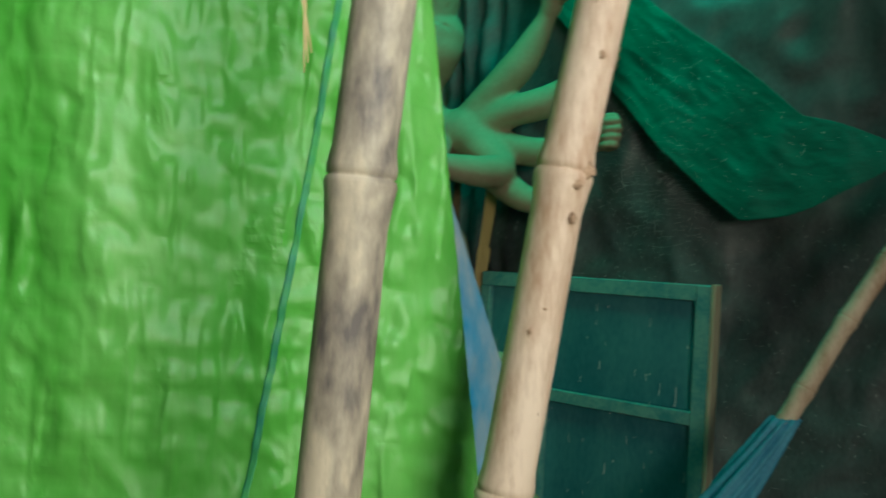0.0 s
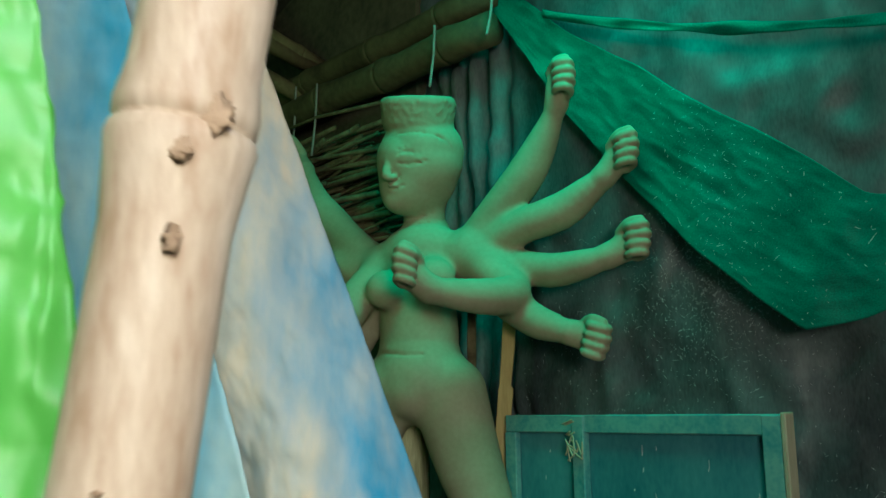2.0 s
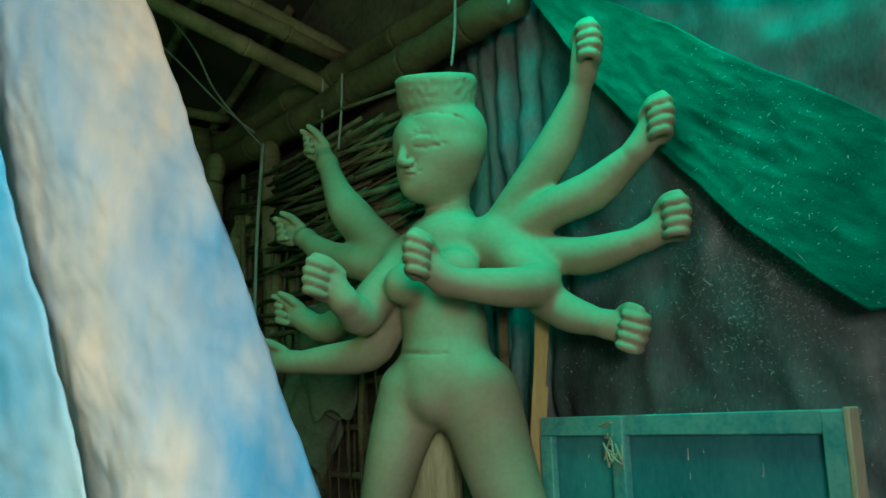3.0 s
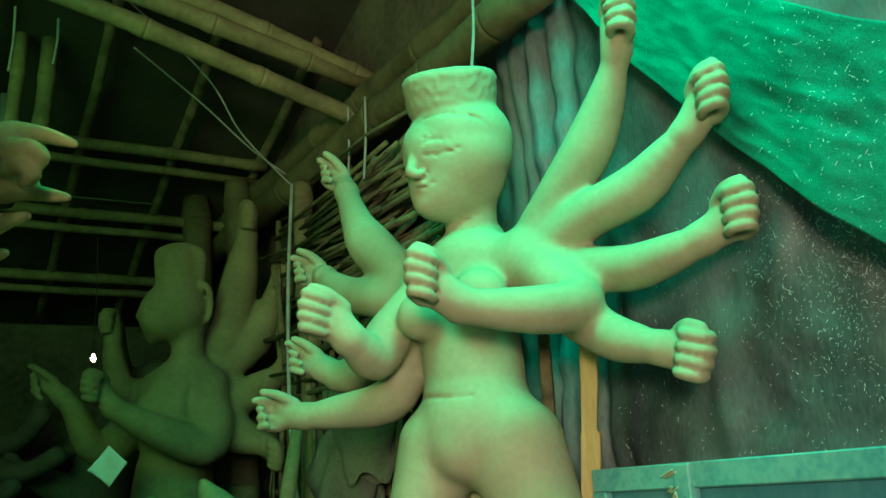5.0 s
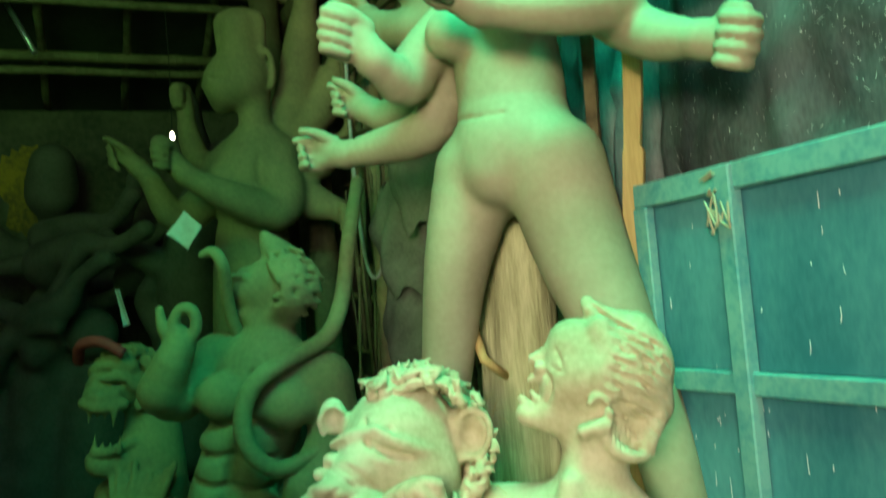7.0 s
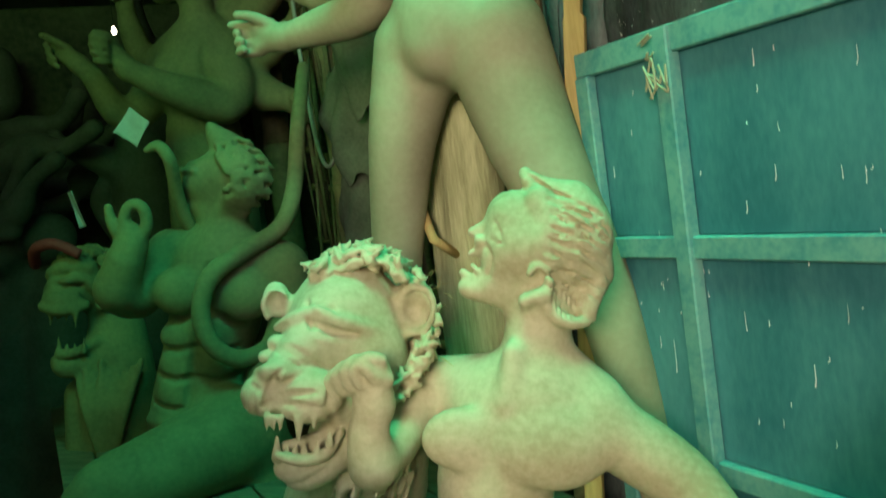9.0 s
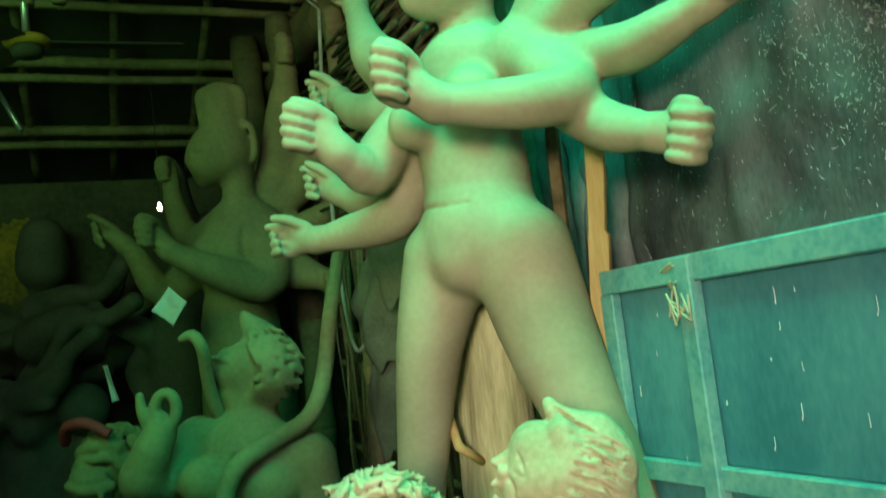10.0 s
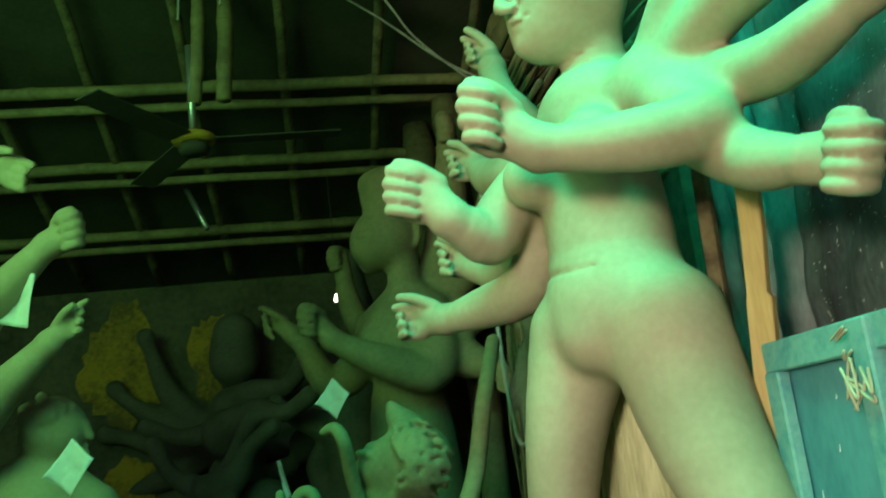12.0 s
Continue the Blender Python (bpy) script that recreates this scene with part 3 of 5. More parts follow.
# ---- platform ----
bm = bmesh.new()
turn = Matrix(((-0.75, 0.66, 0, 0), (0.66, 0.75, 0, 0), (0, 0, 1, 0), (0, 0, 0, 1)))
plat = empty("platform")
for i in range(9):
    b0 = 1.35 + i * 0.125
    bm2 = bmesh.new()
    box(bm2, 1.3, 5.4, b0, b0 + 0.117, 0.36, 0.40, 0.004, turn)
    bmesh.ops.recalc_face_normals(bm2, faces=bm2.faces)
    part("plank", bm2, PLANK, plat)
for a in (1.5, 3.3, 5.1):
    bm2 = bmesh.new()
    box(bm2, a, a + 0.08, 1.4, 2.4, -0.02, 0.358, 0.004, turn)
    bmesh.ops.recalc_face_normals(bm2, faces=bm2.faces)
    part("bearer", bm2, PLANK, plat)
bm.free()
tagged(plat, "low rough plank platform under the clay statues", "platform")

# ---- the goddess statue ----


TURNED = 21.0


def goddess():
    f = Clay()
    # torso and legs
    f.limb([(-0.128, 0.05, 1.525, 0.100), (-0.142, 0.05, 1.409, 0.118), (-0.138, 0.055, 1.284, 0.124), (-0.139, 0.055, 1.229, 0.126), (-0.137, 0.05, 1.150, 0.140), (-0.14, 0.05, 1.13, 0.138)], 0.05)
    f.limb([(0.02, 0.0, 1.515, 0.066), (-0.13, 0.05, 1.53, 0.085), (-0.27, 0.11, 1.51, 0.062)], 0.05)
    f.limb([(-0.237, 0.06, 1.10, 0.105), (-0.305, 0.05, 0.905, 0.079), (-0.362, 0.07, 0.670, 0.062), (-0.402, 0.08, 0.437, 0.052), (-0.44, 0.10, 0.06, 0.044)], 0.03)
    f.limb([(-0.045, 0.03, 1.085, 0.118), (0.022, 0.0, 0.858, 0.099), (0.125, -0.02, 0.584, 0.068), (0.175, -0.04, 0.372, 0.058), (0.23, -0.05, 0.06, 0.044)], 0.03)
    f.limb([(-0.44, 0.06, 0.03, 0.04), (-0.50, -0.08, 0.02, 0.03)], 0.02)
    f.limb([(0.23, -0.07, 0.03, 0.04), (0.24, -0.21, 0.02, 0.03)], 0.02)
    f.ball((-0.225, -0.055, 1.405), (0.062, 0.055, 0.06), 0.03)
    f.ball((-0.075, -0.075, 1.435), (0.066, 0.05, 0.06), 0.04)
    f.ball((-0.165, -0.035, 1.08), (0.05, 0.05, 0.055), 0.03)
    # arms of her left side
    f.limb([(0.0, 0.03, 1.50, 0.06), (0.10, -0.02, 1.62, 0.056), (0.204, -0.06, 1.736, 0.060), (0.262, -0.09, 1.83, 0.049), (0.299, -0.12, 1.907, 0.033), (0.316, -0.14, 1.950, 0.030)])
    f.fist((0.322, -0.165, 2.000), (0.75, -0.5, 0), (-0.2, -1, 0.15), 1.24, (0.314, -0.135, 1.945, 0.029))
    f.limb([(0.02, 0.02, 1.49, 0.06), (0.17, -0.06, 1.575, 0.054), (0.314, -0.11, 1.618, 0.056), (0.39, -0.15, 1.665, 0.044), (0.440, -0.18, 1.700, 0.031)])
    f.fist((0.487, -0.205, 1.755), (0.85, -0.4, 0.2), (-0.1, -1, 0.1), 1.24, (0.443, -0.18, 1.703, 0.030))
    f.limb([(0.03, 0.02, 1.48, 0.06), (0.15, -0.04, 1.47, 0.052), (0.279, -0.10, 1.443, 0.052), (0.37, -0.15, 1.450, 0.044), (0.438, -0.18, 1.465, 0.032)])
    f.fist((0.505, -0.208, 1.497), (0.9, -0.4, 0.1), (-0.1, -1, 0.05), 1.24, (0.445, -0.18, 1.468, 0.031))
    f.limb([(0.05, 0.0, 1.46, 0.055), (0.13, -0.05, 1.37, 0.052), (0.222, -0.12, 1.296, 0.050), (0.28, -0.16, 1.268, 0.042), (0.324, -0.19, 1.251, 0.031)])
    f.fist((0.386, -0.21, 1.232), (0.8, -0.4, -0.35), (-0.35, -1, -0.1), 1.24, (0.330, -0.19, 1.249, 0.030), up=(0.25, 0, 1))
    f.limb([(0.03, -0.02, 1.515, 0.066), (0.118, -0.085, 1.43, 0.060), (0.163, -0.140, 1.372, 0.056), (0.075, -0.205, 1.358, 0.052), (-0.060, -0.27, 1.372, 0.037)])
    f.fist((-0.112, -0.315, 1.420), (-0.75, -0.5, 0.35), (0.25, -1, 0.1), 1.24, (-0.068, -0.276, 1.378, 0.035), up=(0.1, 0, 1))
    # arms of her right side
    f.limb([(-0.258, 0.12, 1.49, 0.059), (-0.39, 0.22, 1.60, 0.062), (-0.492, 0.30, 1.705, 0.066), (-0.555, 0.36, 1.80, 0.048), (-0.618, 0.44, 1.925, 0.034)])
    f.palm((-0.655, 0.48, 1.985), (-0.8, 0, 0.5), (0, -1, 0.4), 1.16, (-0.62, 0.443, 1.93, 0.033), curl=0.8)
    f.limb([(-0.27, 0.12, 1.47, 0.058), (-0.42, 0.19, 1.515, 0.054), (-0.57, 0.30, 1.570, 0.050), (-0.69, 0.42, 1.655, 0.033)])
    f.palm((-0.745, 0.462, 1.685), (-1, 0, 0.3), (0, -1, 0.2), 1.16, (-0.695, 0.425, 1.66, 0.031), curl=0.8)
    f.limb([(-0.265, 0.06, 1.47, 0.062), (-0.33, 0.0, 1.38, 0.060), (-0.362, -0.03, 1.327, 0.060), (-0.375, -0.09, 1.34, 0.046), (-0.386, -0.125, 1.358, 0.037)])
    f.fist((-0.418, -0.155, 1.405), (-0.75, -0.45, 0.3), (-0.3, -1, 0.2), 1.24, (-0.388, -0.13, 1.362, 0.035), up=(0.2, 0, 1))
    f.limb([(-0.26, 0.08, 1.42, 0.055), (-0.32, 0.09, 1.30, 0.055), (-0.385, 0.10, 1.228, 0.056), (-0.52, 0.12, 1.215, 0.046), (-0.631, 0.14, 1.213, 0.032)])
    f.palm((-0.69, 0.135, 1.222), (-1, -0.15, 0.1), (-0.2, -1, 0.1), 1.16, (-0.638, 0.14, 1.214, 0.030), curl=0.7)
    f.limb([(-0.30, 0.12, 1.43, 0.05), (-0.392, 0.20, 1.403, 0.05), (-0.573, 0.30, 1.331, 0.05), (-0.651, 0.30, 1.356, 0.034)])
    f.palm((-0.69, 0.30, 1.38), (-1, 0, 0.4), (0, -1, 0), 1.16, (-0.655, 0.30, 1.36, 0.032), curl=0.9)
    f.spin(-TURNED)
    # in the turned frame: creases of the belly
    f.stroke([(-0.265, 1.222, 0.003), (-0.20, 1.206, 0.003), (-0.13, 1.204, 0.0015)], 0.010, -1)
    f.stroke([(-0.252, 1.300, 0.003), (-0.251, 1.288, 0.004)], 0.004, -1)

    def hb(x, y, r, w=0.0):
        """The head's modelling board, square to the camera's view: pixel places in units of 1.4 mm."""
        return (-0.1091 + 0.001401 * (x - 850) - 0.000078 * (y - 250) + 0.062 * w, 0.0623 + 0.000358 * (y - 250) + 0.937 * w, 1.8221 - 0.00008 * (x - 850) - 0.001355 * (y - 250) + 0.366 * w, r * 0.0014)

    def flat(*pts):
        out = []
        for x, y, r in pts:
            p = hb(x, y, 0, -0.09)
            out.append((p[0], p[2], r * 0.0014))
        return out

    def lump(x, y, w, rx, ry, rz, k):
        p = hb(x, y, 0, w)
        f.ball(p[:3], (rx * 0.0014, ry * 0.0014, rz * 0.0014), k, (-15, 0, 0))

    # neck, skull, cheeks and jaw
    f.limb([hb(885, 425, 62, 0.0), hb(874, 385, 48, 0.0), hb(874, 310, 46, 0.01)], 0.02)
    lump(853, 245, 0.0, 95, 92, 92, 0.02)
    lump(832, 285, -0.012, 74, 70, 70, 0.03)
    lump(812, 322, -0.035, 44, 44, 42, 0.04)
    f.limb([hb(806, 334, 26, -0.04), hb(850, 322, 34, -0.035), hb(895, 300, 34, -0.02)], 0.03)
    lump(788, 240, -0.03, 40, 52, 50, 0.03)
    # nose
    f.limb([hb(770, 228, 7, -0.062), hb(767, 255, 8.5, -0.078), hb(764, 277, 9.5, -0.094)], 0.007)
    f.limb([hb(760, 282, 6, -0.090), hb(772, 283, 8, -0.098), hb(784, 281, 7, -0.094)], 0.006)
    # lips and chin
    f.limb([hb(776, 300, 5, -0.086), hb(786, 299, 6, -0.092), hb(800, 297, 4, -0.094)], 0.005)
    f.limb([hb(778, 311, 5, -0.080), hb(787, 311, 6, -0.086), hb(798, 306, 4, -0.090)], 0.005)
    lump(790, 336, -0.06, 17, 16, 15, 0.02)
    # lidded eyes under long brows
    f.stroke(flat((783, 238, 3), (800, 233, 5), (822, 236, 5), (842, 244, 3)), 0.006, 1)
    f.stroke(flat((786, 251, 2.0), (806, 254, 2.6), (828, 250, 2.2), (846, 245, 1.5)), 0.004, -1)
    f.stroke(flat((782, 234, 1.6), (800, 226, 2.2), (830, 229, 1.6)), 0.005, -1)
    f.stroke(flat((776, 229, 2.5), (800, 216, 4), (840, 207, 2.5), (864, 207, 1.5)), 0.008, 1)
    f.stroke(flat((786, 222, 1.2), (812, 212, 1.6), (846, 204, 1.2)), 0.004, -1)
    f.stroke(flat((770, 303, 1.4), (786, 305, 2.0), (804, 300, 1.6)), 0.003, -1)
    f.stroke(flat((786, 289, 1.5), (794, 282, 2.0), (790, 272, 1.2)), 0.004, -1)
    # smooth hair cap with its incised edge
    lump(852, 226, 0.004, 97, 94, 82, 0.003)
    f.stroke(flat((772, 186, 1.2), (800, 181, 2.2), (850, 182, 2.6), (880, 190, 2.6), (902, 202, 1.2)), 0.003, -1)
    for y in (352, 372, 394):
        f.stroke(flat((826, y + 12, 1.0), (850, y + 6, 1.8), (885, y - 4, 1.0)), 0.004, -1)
    # unfinished flat-topped headdress of rough clay, flaring to its rim
    rough = random.Random(12)
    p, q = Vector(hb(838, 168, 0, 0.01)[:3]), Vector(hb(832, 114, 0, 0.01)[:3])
    up = (q - p).normalized()
    u = up.orthogonal().normalized()
    v = up.cross(u)
    for j in range(6):
        m = p + (q - p) * j / 5
        r = 0.096 + 0.008 * j / 5
        f.limb([(*(m + r * (u * math.cos(math.pi * i / 12) + v * math.sin(math.pi * i / 12))), 0.016) for i in range(25)], 0.012)
    f.limb([(*(p - up * 0.02), 0.066), (*(p - up * 0.014), 0.066)], 0.02)
    for i in range(330):
        t, h = rough.uniform(0, 2 * math.pi), rough.uniform(0.0, 1.05)
        r = 0.110 + 0.008 * h
        c = p + (q - p) * h + r * (u * math.cos(t) + v * math.sin(t))
        f.ball(tuple(c), rough.uniform(0.003, 0.0065), 0.005)
    return f


durga = goddess().thing("goddess_statue", 0.006, CLAY, pose(-0.1, 3.2, 0.4, 0, 0, TURNED))
tagged(durga, "unpainted many-armed clay goddess statue with flat headdress", "statue", "goddess statues")


class Model(Clay):
    """Modelled on a board square to the camera's view: x to the right and y down in pixels, depth in metres behind it.
    """

    def __init__(self, unit, cx, cy, depth=1.0):
        self.ops = []
        self.unit, self.cx, self.cy, self.dist = unit, cx, cy, depth

    def to(self, x, y, r, w=0.0):
        s = 1 + w / self.dist
        return ((x - self.cx) * self.unit * s, w, (self.cy - y) * self.unit * s, r * self.unit * s)

    def line(self, pts, k=0.03):
        self.limb([self.to(*p) for p in pts], k)

    def mark(self, pts, k=0.006, sign=1, lift=0.0):
        self.stroke([((x - self.cx) * self.unit, (self.cy - y) * self.unit, r * self.unit) for x, y, r in pts], k, sign, lift)

    def groove(self, pts, k=0.008):
        self.cut([self.to(*p) for p in pts], k)

    def lump(self, x, y, r, k=0.03, w=0.0, sq=(1, 1, 1)):
        p = self.to(x, y, r, w)
        self.ball(p[:3], (p[3] * sq[0], p[3] * sq[1], p[3] * sq[2]), k)

    def ring(self, cx, cy, rx, ry, r, w, k=0.006, n=12, a0=0.0, a1=2 * math.pi):
        self.line([(cx + rx * math.cos(a0 + (a1 - a0) * i / n), cy + ry * math.sin(a0 + (a1 - a0) * i / n), r, w) for i in range(n + 1)], k)


def demon():
    f, rng = Model(0.00097, 900, 600, 1.56), random.Random(3)
    # skull, face and jaw
    f.ball(f.to(1002, 420, 0)[:3], (0.080, 0.078, 0.090), 0.02)
    f.lump(930, 440, 70, 0.03, -0.004)
    f.line([(912, 388, 42), (898, 440, 40), (880, 495, 32)], 0.03)
    f.line([(935, 512, 32), (880, 518, 24), (834, 512, 19), (826, 508, 16)], 0.02)
    f.lump(905, 382, 38, 0.03)
    f.line([(877, 374, 9, -0.012), (890, 378, 10, -0.034), (908, 388, 7, -0.045)], 0.010)
    # raised nose and shouting mouth
    f.line([(884, 388, 15), (858, 402, 12), (836, 412, 9)], 0.008)
    f.lump(848, 426, 11, 0.006, -0.012)
    f.line([(858, 442, 15), (840, 446, 8), (833, 450, 6)], 0.008)
    f.groove([(822, 468, 12, 0.03), (822, 468, 12, -0.06)], 0.004)
    f.groove([(838, 470, 9, 0.03), (840, 472, 8, -0.06)], 0.004)
    f.line([(852, 500, 16), (832, 493, 10), (820, 483, 8)], 0.006)
    f.line([(836, 470, 5, -0.006), (846, 482, 6, -0.010)], 0.004)
    # eye, cheek and ear
    f.mark([(876, 390, 2.5), (886, 400, 3.5), (892, 424, 2.5)], 0.003, 1)
    f.mark([(873, 394, 2.0), (879, 408, 3.4), (885, 427, 2.0)], 0.003, -1)
    f.mark([(868, 424, 2.0), (876, 432, 2.6), (886, 430, 1.6)], 0.004, -1)
    f.mark([(858, 436, 2.5), (868, 456, 3.5), (862, 486, 2.5)], 0.008, -1)
    f.ring(947, 492, 19, 28, 6.5, -0.070, 0.005, 10, -2.6, 2.0)
    f.groove([(948, 480, 7, -0.078), (944, 502, 7, -0.078)], 0.006)
    f.line([(958, 512, 8, -0.070), (938, 518, 7, -0.070), (922, 526, 9, -0.066)], 0.006)
    f.line([(960, 540, 58), (945, 620, 58), (945, 690, 70)], 0.04)
    # swept-back hair: a thick cap, a curling forelock, a flared tuft and combed lines
    f.line([(950, 352, 26, -0.036), (968, 392, 22, -0.055), (952, 424, 16, -0.062), (970, 452, 20, -0.058)], 0.010)
    f.line([(1010, 352, 34, -0.012), (968, 338, 24, -0.012), (938, 320, 17, -0.008), (929, 308, 12, 0.0)], 0.012)
    f.line([(1040, 480, 46), (1022, 530, 36), (1000, 548, 26, -0.01), (974, 545, 16, -0.02)], 0.016)
    f.line([(1010, 548, 22, -0.01), (1036, 556, 9, -0.01)], 0.008)
    f.line([(1050, 500, 24, -0.02), (1036, 538, 21, -0.03), (1043, 560, 10, -0.03)], 0.005)
    f.line([(962, 532, 13, -0.058), (982, 556, 15, -0.055), (1008, 566, 13, -0.05), (1034, 566, 9, -0.04)], 0.004)
    for i in range(30):
        y = 345 + 5.6 * i
        x = 962 + 12 * math.sin(i * 1.7) + (10 if 360 < y < 440 else 0)
        b = rng.uniform(-5, 5)
        f.mark([(x, y, 1.5), (x + 26, y + 8 + b, 3.0), (x + 55, y + 20 - b, 3.4), (x + 84, y + 36 + b, 1.5)], 0.0035, -1)
        if i % 2:
            f.mark([(x + 8, y + 7, 3.0), (x + 34, y + 15 - b, 4.6), (x + 66, y + 30 + b, 3.0)], 0.004, 1, 0.0)
    for i in range(26):
        x, y = rng.uniform(965, 1070), rng.uniform(350, 505)
        f.mark([(x, y, 1.4), (x + 8, y + rng.uniform(2, 9), 2.2), (x + 17, y + 12, 1.2)], 0.003, -1)
    for i in range(7):
        f.mark([(925 + 5 * i, 306 + 3 * i, 1.2), (948 + 5 * i, 326 + 3 * i, 2.0), (985 + 4 * i, 346 + 2 * i, 1.2)], 0.003, -1)
        f.mark([(972 + 10 * i, 505, 1.2), (970 + 9 * i, 532, 2.2), (966 + 9 * i, 560, 1.2)], 0.003, -1)
    f.mark([(760, 730, 5), (830, 700, 6), (900, 715, 6)], 0.02, 1)
    f.mark([(905, 720, 4), (895, 780, 6), (900, 850, 5)], 0.012, -1)
    f.mark([(752, 810, 4), (790, 848, 6), (850, 850, 6), (890, 830, 4)], 0.010, -1)
    f.mark([(905, 830, 4), (960, 868, 6), (1040, 840, 5)], 0.010, -1)
    f.line([(760, 690, 48, 0.1), (860, 690, 58, 0.05), (945, 705, 72), (1050, 745, 60, -0.02)], 0.04)
    f.line([(900, 760, 106, 0.03), (880, 850, 104, 0.03), (880, 1000, 96, 0.04), (880, 1150, 100, 0.05)], 0.05)
    f.lump(812, 772, 66, 0.016, -0.050, (1.05, 0.45, 0.85))
    f.lump(975, 786, 94, 0.016, -0.066, (1.10, 0.45, 0.80))
    f.line([(905, 620, 20, -0.05), (900, 665, 18, -0.055), (892, 705, 16, -0.06)], 0.02)
    f.line([(985, 640, 40, 0.0), (1050, 700, 46, -0.01)], 0.03)
    f.line([(1050, 745, 62, -0.02), (1140, 800, 62, -0.03), (1220, 860, 56, -0.05), (1300, 960, 48, -0.1)], 0.03)
    f.line([(750, 700, 48, 0.08), (700, 780, 44, 0.0), (655, 815, 40, -0.08)], 0.03)
    f.line([(655, 815, 40, -0.08), (645, 760, 38, -0.09), (655, 705, 30, -0.1)], 0.02)
    w = f.to(655, 705, 29, -0.1)
    f.fist(f.to(640, 655, 0, -0.11)[:3], (-0.55, -0.35, 0.8), (-0.75, -0.1, -0.6), 0.92, w, up=(0.75, -0.5, 0.35))
    f.line([(880, 1100, 98, 0.05), (760, 1180, 80, -0.05), (700, 1330, 60, -0.05)], 0.05)
    f.line([(890, 1100, 98, 0.05), (1050, 1200, 80, -0.05), (1080, 1350, 60, -0.05)], 0.05)
    return f


def lion():
    f, rng = Model(0.00098, 900, 600, 1.58), random.Random(5)
    # broad skull and cheeks
    f.lump(617, 562, 98, 0.03, 0.03)
    f.lump(580, 600, 70, 0.05, -0.022)
    f.lump(652, 632, 66, 0.05, -0.005)
    f.line([(595, 545, 46, -0.03), (548, 590, 42, -0.066), (502, 630, 33, -0.10), (480, 650, 23, -0.115)], 0.03)
    # brows, closed slanting eyes
    f.line([(556, 538, 10, -0.092), (585, 555, 13, -0.092), (625, 568, 12, -0.078), (664, 578, 7, -0.052)], 0.012)
    f.mark([(566, 562, 5), (600, 577, 9.0), (642, 584, 4.0)], 0.004, -1)
    f.mark([(572, 588, 4.0), (606, 597, 6.5), (644, 592, 4.0)], 0.006, 1)
    f.mark([(552, 530, 5), (556, 548, 9), (566, 570, 6)], 0.006, -1)
    f.mark([(575, 532, 3), (598, 540, 4), (612, 548, 2)], 0.006, -1)
    f.line([(536, 545, 11, -0.085), (510, 556, 12, -0.078), (486, 574, 9, -0.062)], 0.012)
    f.mark([(520, 568, 4), (500, 580, 5), (484, 588, 3)], 0.004, -1)
    f.lump(480, 598, 14, 0.012, -0.080)
    f.lump(461, 622, 12, 0.010, -0.088)
    for i in range(3):
        f.mark([(500 + 14 * i, 606 - 4 * i, 2.5), (528 + 14 * i, 616 - 2 * i, 4.0), (556 + 10 * i, 642 - 4 * i, 2.5)], 0.006, -1)
    # muzzle
    f.lump(455, 688, 38, 0.012, -0.105)
    f.lump(536, 690, 54, 0.014, -0.105, (1.18, 0.8, 0.88))
    f.line([(550, 690, 40, -0.088), (595, 706, 34, -0.055)], 0.02)
    f.line([(450, 648, 11, -0.110), (474, 642, 17, -0.134), (506, 652, 12, -0.120)], 0.008)
    f.mark([(474, 662, 4.5), (484, 668, 6.0)], 0.003, -1)
    f.mark([(448, 662, 4.0), (454, 668, 5.0)], 0.003, -1)
    f.mark([(477, 672, 4.0), (476, 716, 6.0)], 0.004, -1)
    for x, y in ((592, 700), (580, 672), (552, 646), (526, 634)):
        f.mark([(490, 694, 2.0), (0.5 * (490 + x), 0.45 * 690 + 0.55 * y - 4, 7.0), (x, y, 2.0)], 0.005, -1)
    for x, y in ((428, 690), (434, 668), (446, 712)):
        f.mark([(466, 700, 2.0), (0.5 * (466 + x), 0.5 * (696 + y), 3.6), (x, y, 2.0)], 0.004, -1)
    f.mark([(606, 650, 3), (598, 695, 6), (606, 738, 3)], 0.008, -1)
    # jaw, lips, tongue and teeth
    f.line([(622, 745, 36, 0.0), (585, 800, 34, -0.05), (535, 826, 34, -0.08), (500, 818, 24, -0.095)], 0.02)
    f.line([(594, 760, 8, -0.078), (568, 792, 11, -0.102), (520, 802, 11, -0.120), (482, 792, 8, -0.122)], 0.006)
    f.mark([(490, 818, 3), (535, 832, 5), (590, 806, 3)], 0.006, -1)
    f.line([(590, 768, 18, -0.035), (535, 780, 18, -0.075), (500, 784, 14, -0.09)], 0.01)
    for x, y, a, r in ((462, 730, 16, 6), (474, 732, 13, 5), (486, 733, 12, 5), (518, 732, 34, 9), (545, 732, 12, 5)):
        f.line([(x, y - 8, r + 1.5, -0.132), (x - 1, y + a, 3.2, -0.132)], 0.003)
    for x, y, a, r in ((481, 792, 32, 9), (500, 788, 12, 5), (514, 788, 14, 5), (529, 786, 14, 5), (552, 780, 14, 5), (574, 768, 20, 6)):
        f.line([(x, y + 6, r + 1.5, -0.112), (x, y - a, 3.2, -0.114)], 0.003)
    f.line([(610, 700, 46, -0.02), (648, 800, 60, 0.03)], 0.04)
    # cupped ears
    f.lump(733, 546, 48, 0.016, 0.012, (0.85, 0.7, 1.05))
    f.line([(704, 525, 9, -0.01), (728, 506, 8, -0.022), (757, 516, 7, -0.024), (764, 548, 7, -0.024), (748, 580, 8, -0.020), (716, 588, 9, -0.012)], 0.006)
    f.ball(f.to(732, 547, 0, -0.034)[:3], (0.026, 0.032, 0.034), 0.006, (0, 0, 0), -1)
